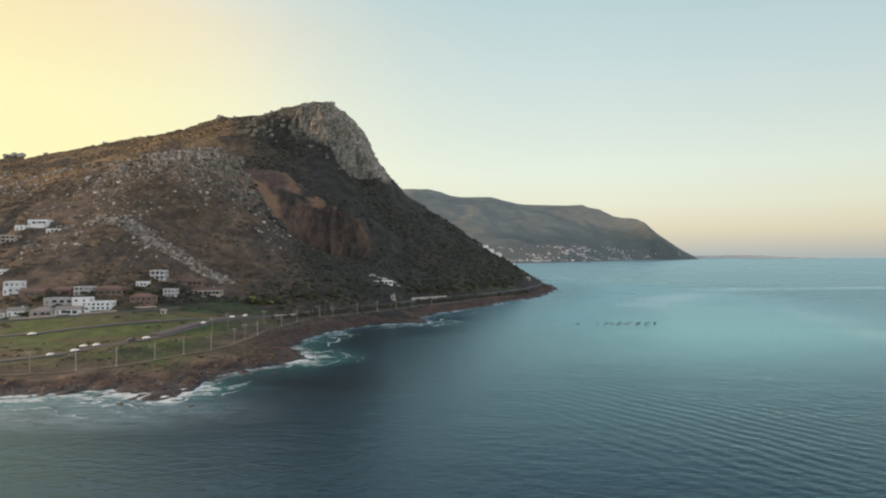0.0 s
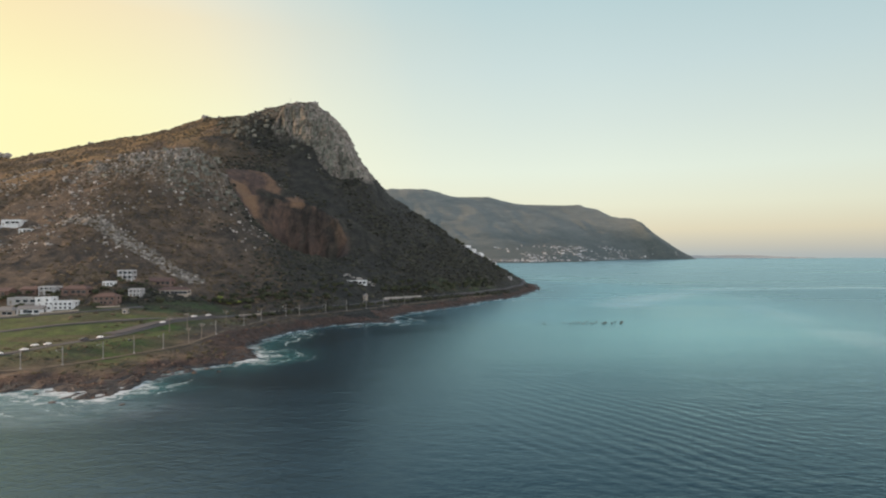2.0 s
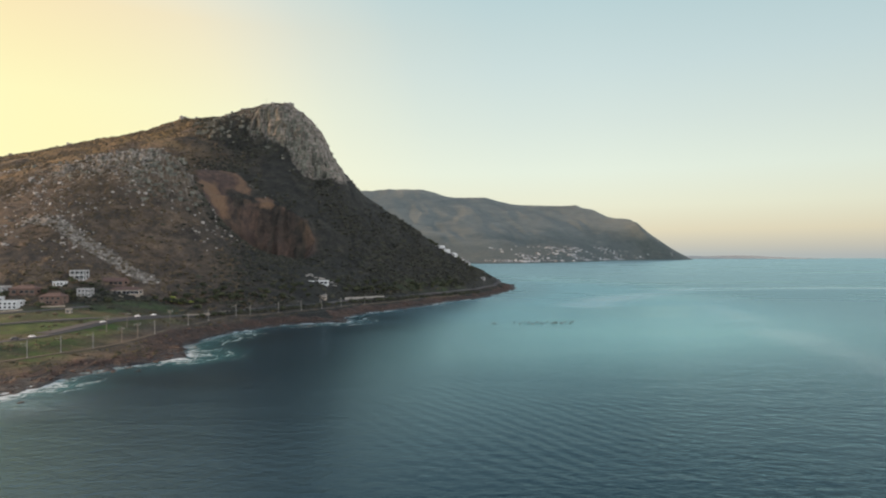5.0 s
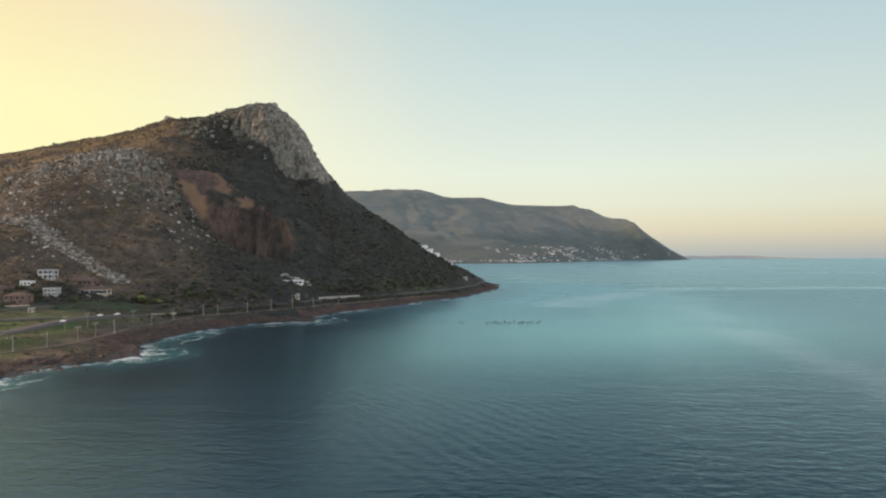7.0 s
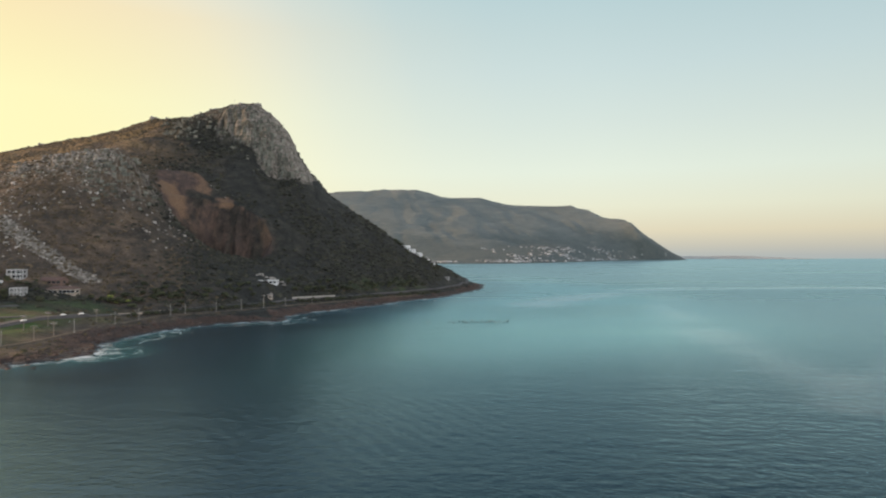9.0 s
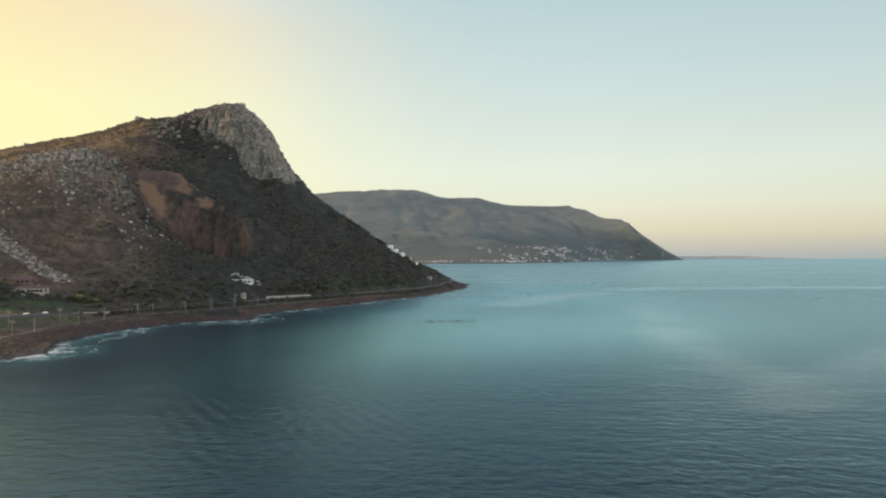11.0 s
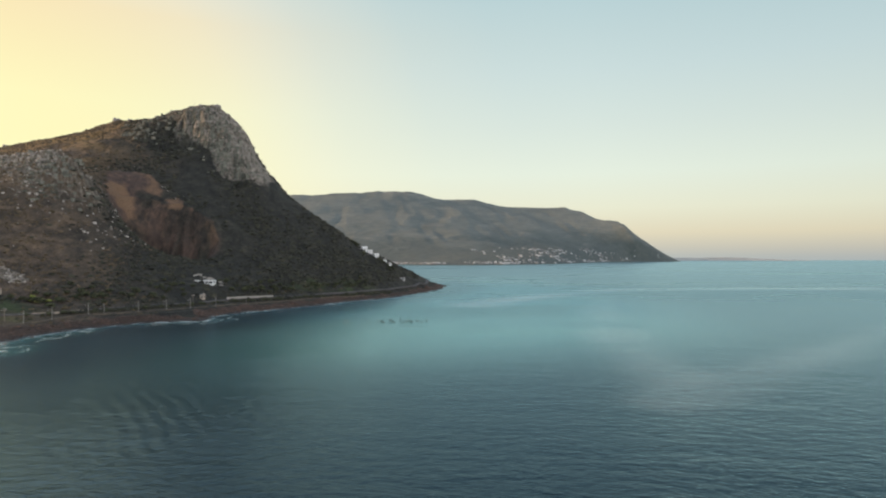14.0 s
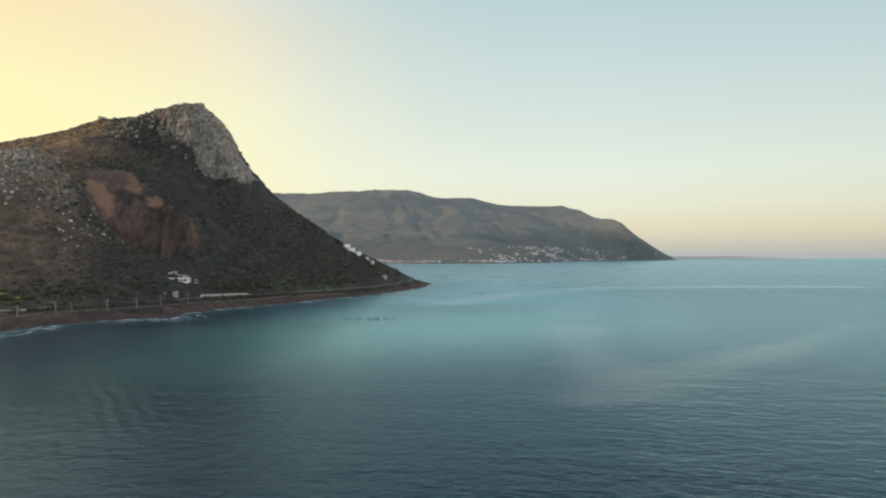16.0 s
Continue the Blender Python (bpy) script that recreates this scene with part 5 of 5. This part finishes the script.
# ---- town across the bay ----
def far_house(w, d, h, wall, roof):
    ob = new("town_house")
    part("wall", boxed(-w / 2, w / 2, -d / 2, d / 2, -6, h), wall, ob)
    bm = bmesh.new()
    e = 0.6
    lo = [bm.verts.new(v) for v in ((-w / 2 - e, -d / 2 - e, h), (w / 2 + e, -d / 2 - e, h), (w / 2 + e, d / 2 + e, h), (-w / 2 - e, d / 2 + e, h))]
    r = [bm.verts.new((-w / 2 - e, 0, h + d * 0.28)), bm.verts.new((w / 2 + e, 0, h + d * 0.28))]
    for f in ((lo[0], lo[1], r[1], r[0]), (lo[2], lo[3], r[0], r[1]), (lo[1], lo[2], r[1]), (lo[3], lo[0], r[0]), lo[::-1]):
        bm.faces.new(f)
    part("roof", bm, roof, ob)
    for i in range(3):
        part("window", boxed(-w / 2 + w * (i + 0.3) / 3, -w / 2 + w * (i + 0.75) / 3, -d / 2 - 0.05, -d / 2 + 0.05, h * 0.4, h * 0.75), GLASS, ob)
    return ob


def far_ground(x, y):
    i, j = int((x + 2600) / 20), int((y - 2560) / 20)
    a, b = (x + 2600) / 20 - i, (y - 2560) / 20 - j
    return float((FH[j, i] * (1 - a) + FH[j, i + 1] * a) * (1 - b) + (FH[j + 1, i] * (1 - a) + FH[j + 1, i + 1] * a) * b)


town = [far_house(11, 8, 4.5, GREYW, TILE_GREY), far_house(14, 9, 5, GREYW, ROOF_PALE), far_house(12, 8, 4.5, CREAM, TILE_RED), far_house(18, 9, 5.5, WHITE, ROOF_PALE)]
labels = ["pale grey house with grey roof in the far town", "pale grey house with light roof in the far town", "cream house with red roof in the far town", "long white apartment block in the far town"]
for o, lb in zip(town, labels):
    tagged(o, lb, "house", "houses of the far town")
rg = np.random.default_rng(12)
coast_pts = densify([(-320, 2800), (-69, 2650), (228, 2750), (509, 3070), (817, 3690), (1126, 4060), (1300, 4075)], 10)
placed = set()
count = 0
while count < 298:
    p = coast_pts[int(rg.integers(len(coast_pts)))]
    back = 20 + 340 * rg.random() ** 1.7 * (0.10 if p[0] < 300 else 1.0)
    x, y = p[0] - back * 0.5 + rg.normal() * 14, p[1] + back * 0.85
    z = far_ground(x, y)
    if z < 4 or z > 62 or lattice(np.array(x), np.array(y), 90.0, 15) < 0.36:
        continue
    k = int(rg.choice(4, p=[0.42, 0.30, 0.08, 0.20]))
    m = pose(x, y, z, 0, 0, rg.normal() * 18 + 8) @ Matrix.Scale(0.62 + 0.3 * rg.random(), 4)
    if k not in placed:
        placed.add(k)
        town[k].matrix_world = m
    else:
        copy_thing(town[k], m)
    count += 1

# the many small houses further up the streets of the far town
n = 2600
i = rg.integers(len(coast_pts), size=n)
back = 15 + 430 * rg.random(n) ** 1.5 * np.where(coast_pts[i, 0] < 300, 0.14, 1.0)
hx, hy = coast_pts[i, 0] - back * 0.5 + rg.normal(size=n) * 16, coast_pts[i, 1] + back * 0.85
hz = np.array([far_ground(a, b) for a, b in zip(hx, hy)])
ok = (hz > 4) & (hz < 84) & (rg.random(n) < smooth01(lattice(hx, hy, 110.0, 15) * 0.7 + lattice(hx, hy, 45.0, 16) * 0.3, 0.46, 0.70))
hx, hy, hz = hx[ok][:520], hy[ok][:520], hz[ok][:520]
k = len(hx)
ob = blocks("town_houses", np.stack([hx, hy, hz + 0.5], 1), np.stack([5 + 7 * rg.random(k) ** 1.5, 5 + 4 * rg.random(k), 5 + 5 * rg.random(k)], 1), rg.normal(size=k) * 0.4, TOWN_WALL, 63, 0.0)
tagged(ob, "densely built white and cream houses of the far town", "houses", kind="stuff")

# ---- rocks and beacon on the crest ----
def crag_rock(seed, r):
    g = np.random.default_rng(seed)
    P = np.stack([g.normal(size=9) * r * 0.7, g.normal(size=9) * r * 0.4, g.random(9) * r * 0.5], 1)
    ob = new("crest_rock")
    for k in range(9):
        piece = lumps("boulder", P[k:k + 1], r * (0.35 + 0.4 * g.random(1)), STONE, 0.7 + 0.3 * g.random(1), seed * 10 + k, 0.4)
        piece.parent = ob
    return ob


for k, (cx, cy, r) in enumerate([(-383, 845, 4.5), (-360, 841, 3.5), (-712, 850, 7), (-700, 850, 6), (-275, 807, 2.5), (-232, 799, 3), (-205, 794, 3.5), (-652, 850, 4), (-560, 850, 3)]):
    ob = crag_rock(200 + k, r)
    ob.location = (cx, cy, ground(cx, cy) - 0.3)
    tagged(ob, "grey sandstone outcrop on the mountain crest", "rock", "outcrops along the crest")
ob = new("beacon_mast")
ob.matrix_world = pose(-241, 800, ground(-241, 800))
part("post", tube(bmesh.new(), 0.16, 0.07, -0.5, 9.5, 8), POLE_STEEL, ob)
part("footing", boxed(-0.6, 0.6, -0.6, 0.6, -1.2, 0.4, bevel=0.08), CONCRETE, ob)
for k in range(3):
    bm = bmesh.new()
    bmesh.ops.create_cone(bm, cap_ends=True, segments=5, radius1=0.03, radius2=0.03, depth=7.2, matrix=pose(0, 0, 0, 0, 0, 120 * k) @ Matrix.Translation((1.5, 0, 3.0)) @ pose(0, 0, 0, 0, -25, 0))
    part("stay", bm, POLE_STEEL, ob)
tagged(ob, "thin steel beacon mast on the summit", "mast")

# pale rubble round the quarry building
rg = np.random.default_rng(5)
for k in range(16):
    rx, ry = -100 + 30 * rg.random(), 519 + 11 * rg.random()
    bm = boxed(-1.3 - rg.random(), 1.3 + rg.random(), -0.6, 0.6, -0.4, 0.5 + 0.5 * rg.random(), bevel=0.12)
    ob = part("concrete_block", bm, CONCRETE, None)
    ob.matrix_world = pose(rx, ry + 3, ground(rx, ry + 3), 6 * rg.normal(), 6 * rg.normal(), 180 * rg.random())
    tagged(ob, "broken pale concrete block on the old quarry floor", "rubble", "rubble beside the quarry building")

# ---- scrub, boulders and shore rocks ----
rg = np.random.default_rng(21)
n = 130000
x, y = rg.uniform(-760, 110, n), rg.uniform(225, 862, n)
z, land = heights(x, y), field(inland, x, y)
bare = np.maximum(field(rock, x, y), field(red, x, y))
thick_ = fbm(x, y, 48, 4, 101)
road_far = np.ones(n, bool)
for ln in (LOWER_ROAD, UPPER_ROAD, STREET, RAIL):
    road_far &= distance_to(ln, x, y)[0] > 5.0
ok = (land > 30) & (z > 9.5) & (rg.random(n) > bare * 1.1) & (rg.random(n) < 0.50 + 1.0 * thick_) & (rg.random(n) > field(grass, x, y) * 1.25) & road_far & ~field(in_quarry, x, y) & ~field(in_cut, x, y)
x, y, z = x[ok][:42000], y[ok][:42000], z[ok][:42000]
r = 0.5 + 1.3 * rg.random(len(x)) ** 2.2
# Seaward bushes take the darker colour that includes the slope's shade.
shaded_side = rg.random(len(x)) < field(lush_and_shade, x, y)
r = np.where(shaded_side, r * 1.45, r)
for nm, pick, mat, lb in (("scrub", ~shaded_side, SCRUB, "dry brown-green coastal scrub covering the slope"), ("dense_scrub", shaded_side, GREEN_SCRUB, "dense green scrub on the seaward slope, darkened to carry its shade")):
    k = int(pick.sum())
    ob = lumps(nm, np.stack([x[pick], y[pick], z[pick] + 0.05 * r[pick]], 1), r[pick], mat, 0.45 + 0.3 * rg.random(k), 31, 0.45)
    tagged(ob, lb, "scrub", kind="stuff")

n = 30000
x, y = rg.uniform(-330, 60, n), rg.uniform(195, 720, n)
z, land = heights(x, y), field(inland, x, y)
road_far = np.ones(n, bool)
for ln in (LOWER_ROAD, UPPER_ROAD, RAIL):
    road_far &= distance_to(ln, x, y)[0] > 4.6
ok = (land > 13) & (land < 75) & (z < 12) & road_far & (rg.random(n) < 0.35 + 0.9 * fbm(x, y, 22, 3, 131) + 0.3 * smooth01(land, 40, 20))
x, y, z = x[ok][:10000], y[ok][:10000], z[ok][:10000]
r = 0.3 + 0.95 * rg.random(len(x)) ** 2
ob = lumps("low_scrub", np.stack([x, y, z], 1), r, LOW_SCRUB, 0.45 + 0.3 * rg.random(len(x)), 37, 0.45)
tagged(ob, "low olive-brown bushes behind the shore", "scrub", kind="stuff")

rb = np.random.default_rng(61)
verge = densify(LOWER_ROAD[8:15], 1.0)
i = rb.integers(len(verge) - 1, size=900)
tx, ty = verge[i + 1, 0] - verge[i, 0], verge[i + 1, 1] - verge[i, 1]
ln, off = np.hypot(tx, ty), 3.4 + 3.0 * rb.random(900)
x, y = verge[i, 0] + ty / ln * off, verge[i, 1] - tx / ln * off
ok = (distance_to(RAIL, x, y)[0] > 2.6) & (field(inland, x, y) > 9) & (fbm(x, y, 16, 3, 141) > -0.22)
x, y = x[ok], y[ok]
r = 0.9 + 1.1 * rb.random(len(x))
ob = lumps("roadside_bushes", np.stack([x, y, heights(x, y) + 0.25 * r], 1), r, GREEN_SCRUB, 0.7 + 0.4 * rb.random(len(x)), 39, 0.5)
tagged(ob, "dense dark green bushes between road and railway", "bushes", kind="stuff")

n = 160000
x, y = rg.uniform(-640, -120, n), rg.uniform(380, 830, n)
z = heights(x, y)
dens = 0.60 * field(rock_spur, x, y) + 0.2 * field(outcrop, x, y) + 1.3 * field(strip, x, y) + 0.26 * smooth01(z, 28, 60) * smooth01(z, 155, 130) * smooth01(fbm(x, y, 36, 3, 111), -0.15, 0.4) * smooth01(x, -150, -215) + 0.03 * field(rock, x, y) * smooth01(y, 700, 730)
ledged = smooth01(x, -256, -244) * smooth01(z, 94, 100) * (y < 640)
ok = (rg.random(n) < dens * 0.36 * (1 - 0.85 * ledged)) & (field(in_quarry, x, y) == 0) & (field(in_cut, x, y) == 0)
x, y, z = x[ok], y[ok], z[ok]
r = (0.36 + 1.15 * rg.random(len(x)) ** 3) * (1 - 0.35 * field(strip, x, y)) + 0.4 * field(rock_spur, x, y) * rg.random(len(x)) ** 2 + 0.4 * field(outcrop, x, y) * rg.random(len(x)) ** 2.5
k = len(x)
sz = np.stack([r * (1.3 + 0.8 * rg.random(k)), r * (1.2 + 0.6 * rg.random(k)), r * (0.9 + 0.7 * rg.random(k))], 1)
ob = blocks("boulders", np.stack([x, y, z + 0.2 * r], 1), sz, rg.random(k) * 3.1, STONE, 33, 0.19)
tagged(ob, "pale grey sandstone boulders strewn over the slope", "boulders", kind="stuff")



def face_points(xs, zs):
    """Places on the seaward face of the headland at the given x and height."""
    i = np.round((xs - LX0) / LSTEP).astype(int)
    above_ = (H[:, i] >= zs[None, :]) & (gy[:, None] > 420)
    j = np.argmax(above_, axis=0)
    return i, j, above_.any(axis=0)


def face_turn(i, j):
    """Heading of a block whose front looks down the slope."""
    dx, dy = H[j, i + 4] - H[j, i - 4], H[j + 4, i] - H[j - 4, i]
    return np.arctan2(-dx, np.maximum(dy, 1e-3)).clip(-1.1, 1.1)


# tall jointed blocks of the summit cliff
rc = np.random.default_rng(301)
cells = [(-272 + 3.3 * a + 1.4 * (b % 2), 141 + 6.4 * b) for a in range(47) for b in range(17)]
cx, cz = np.array([c[0] for c in cells]) + rc.normal(size=len(cells)) * 0.6, np.array([c[1] + 2.2 * math.sin(c[0] * 0.045) for c in cells]) + rc.normal(size=len(cells)) * 0.5
i, j, ok = face_points(cx, cz)
ok &= (rock[j, i] > 0.30 + 0.45 * rc.random(len(cx))) & (in_cliff[j, i] | (cliff_e[j, i] < 8)) & (rc.random(len(cx)) < 0.92) & (cz < np.interp(cx, [p[0] for p in RIDGE], [p[2] for p in RIDGE]) - 9)
i, j, cx, cz = i[ok], j[ok], cx[ok], cz[ok]
k = len(cx)
tall = np.where(rc.random(k) < 0.16, 1.9, 1.0)
sz = np.stack([3.6 * (0.8 + 0.5 * rc.random(k)), 5.5 + 2.5 * rc.random(k), 7.3 * (0.9 + 0.2 * rc.random(k)) * tall], 1)
turn = face_turn(i, j)
sunk = sz[:, 1] / 2 - 0.9 * rc.random(k) - 0.2 + 1.6 * np.abs(np.sin(turn))
ob = blocks("cliff_blocks", np.stack([cx - np.sin(turn) * sunk, gy[j] - out[j, i] + np.cos(turn) * sunk, cz], 1), sz, turn, CLIFF_STONE, 303, 0.06)
tagged(ob, "tall jointed grey sandstone blocks of the summit cliff", "cliff", kind="stuff")

# level ledges on the end of the spur
cells = [(-262 + 5.4 * a + 2.7 * (b % 2), 98 + 3.7 * b) for a in range(14) for b in range(14)]
cx, cz = np.array([c[0] for c in cells]) + rc.normal(size=len(cells)) * 2.2, np.array([c[1] + 1.5 * math.sin(c[0] * 0.11) for c in cells]) + rc.normal(size=len(cells)) * 0.6
i, j, ok = face_points(cx, cz)
ok &= (gy[j] < 612) & (rc.random(len(cx)) < 0.55 * smooth01(rock_spur[j, i], 0.15, 0.5) + 0.12) & (cx < -200)
i, j, cx, cz = i[ok], j[ok], cx[ok], cz[ok]
k = len(cx)
sz = np.stack([5.2 * (0.45 + 1.3 * rc.random(k) ** 2), 4.5 + 2.5 * rc.random(k), 2.9 * (0.7 + 0.6 * rc.random(k))], 1)
ob = blocks("spur_ledges", np.stack([cx, gy[j] + 0.9 + 1.2 * rc.random(k), cz], 1), sz, face_turn(i, j), CLIFF_STONE, 305, 0.17)
tagged(ob, "level grey sandstone ledges on the end of the spur", "ledges", kind="stuff")

# broken blocks over the spur and beside the summit cliff
n = 26000
x, y = rc.uniform(-420, -170, n), rc.uniform(520, 815, n)
z = heights(x, y)
dens = 0.13 * field(outcrop, x, y) + 0.07 * field(rock_spur, x, y) + 0.34 * smooth01(z, 192, 210) * smooth01(x, -345, -300) * smooth01(x, -225, -245) * smooth01(fbm(x, y, 26, 3, 115), -0.3, 0.3) + 0.008 * smooth01(z, 215, 180) * smooth01(y, 690, 715) * smooth01(x, -330, -230)
ok = (rc.random(n) < dens * (1 - 0.85 * smooth01(x, -256, -244) * smooth01(z, 94, 100) * (y < 640))) & ~field(in_quarry, x, y) & ~field(in_cut, x, y)
x, y, z = x[ok], y[ok], z[ok]
k = len(x)
w = 0.9 + 2.6 * rc.random(k) ** 2.4 + 0.8 * smooth01(y, 700, 740)
sz = np.stack([w, w * (0.7 + 0.5 * rc.random(k)), w * (0.55 + 0.55 * rc.random(k))], 1)
ob = blocks("broken_blocks", np.stack([x, y, z + 0.25 * sz[:, 2]], 1), sz, rc.random(k) * 3.1, CLIFF_STONE, 307, 0.16)
tagged(ob, "angular pale sandstone blocks lying on the spur", "boulders", kind="stuff")

n = 60000
x, y = rg.uniform(-300, 105, n), rg.uniform(180, 935, n)
land = field(inland, x, y)
z = heights(x, y)
ok = (land > -16) & (land < np.where(y > 380, 8, 15)) & (rg.random(n) < np.where(land < 0, 0.16 * smooth01(fbm(x, y, 20, 3, 121), -0.1, 0.3), 0.75))
x, y, z, land = x[ok], y[ok], z[ok], land[ok]
r = 0.25 + 0.8 * rg.random(len(x)) ** 3 * np.where(land < 0, 1.4, 1.0)
ob = lumps("shore_rocks", np.stack([x, y, np.maximum(z, -0.3) + 0.12 * r], 1), r, SHORE_STONE, 0.4 + 0.3 * rg.random(len(x)), 35, 0.42)
tagged(ob, "reddish-brown shore rocks at the waterline", "rocks", kind="stuff")
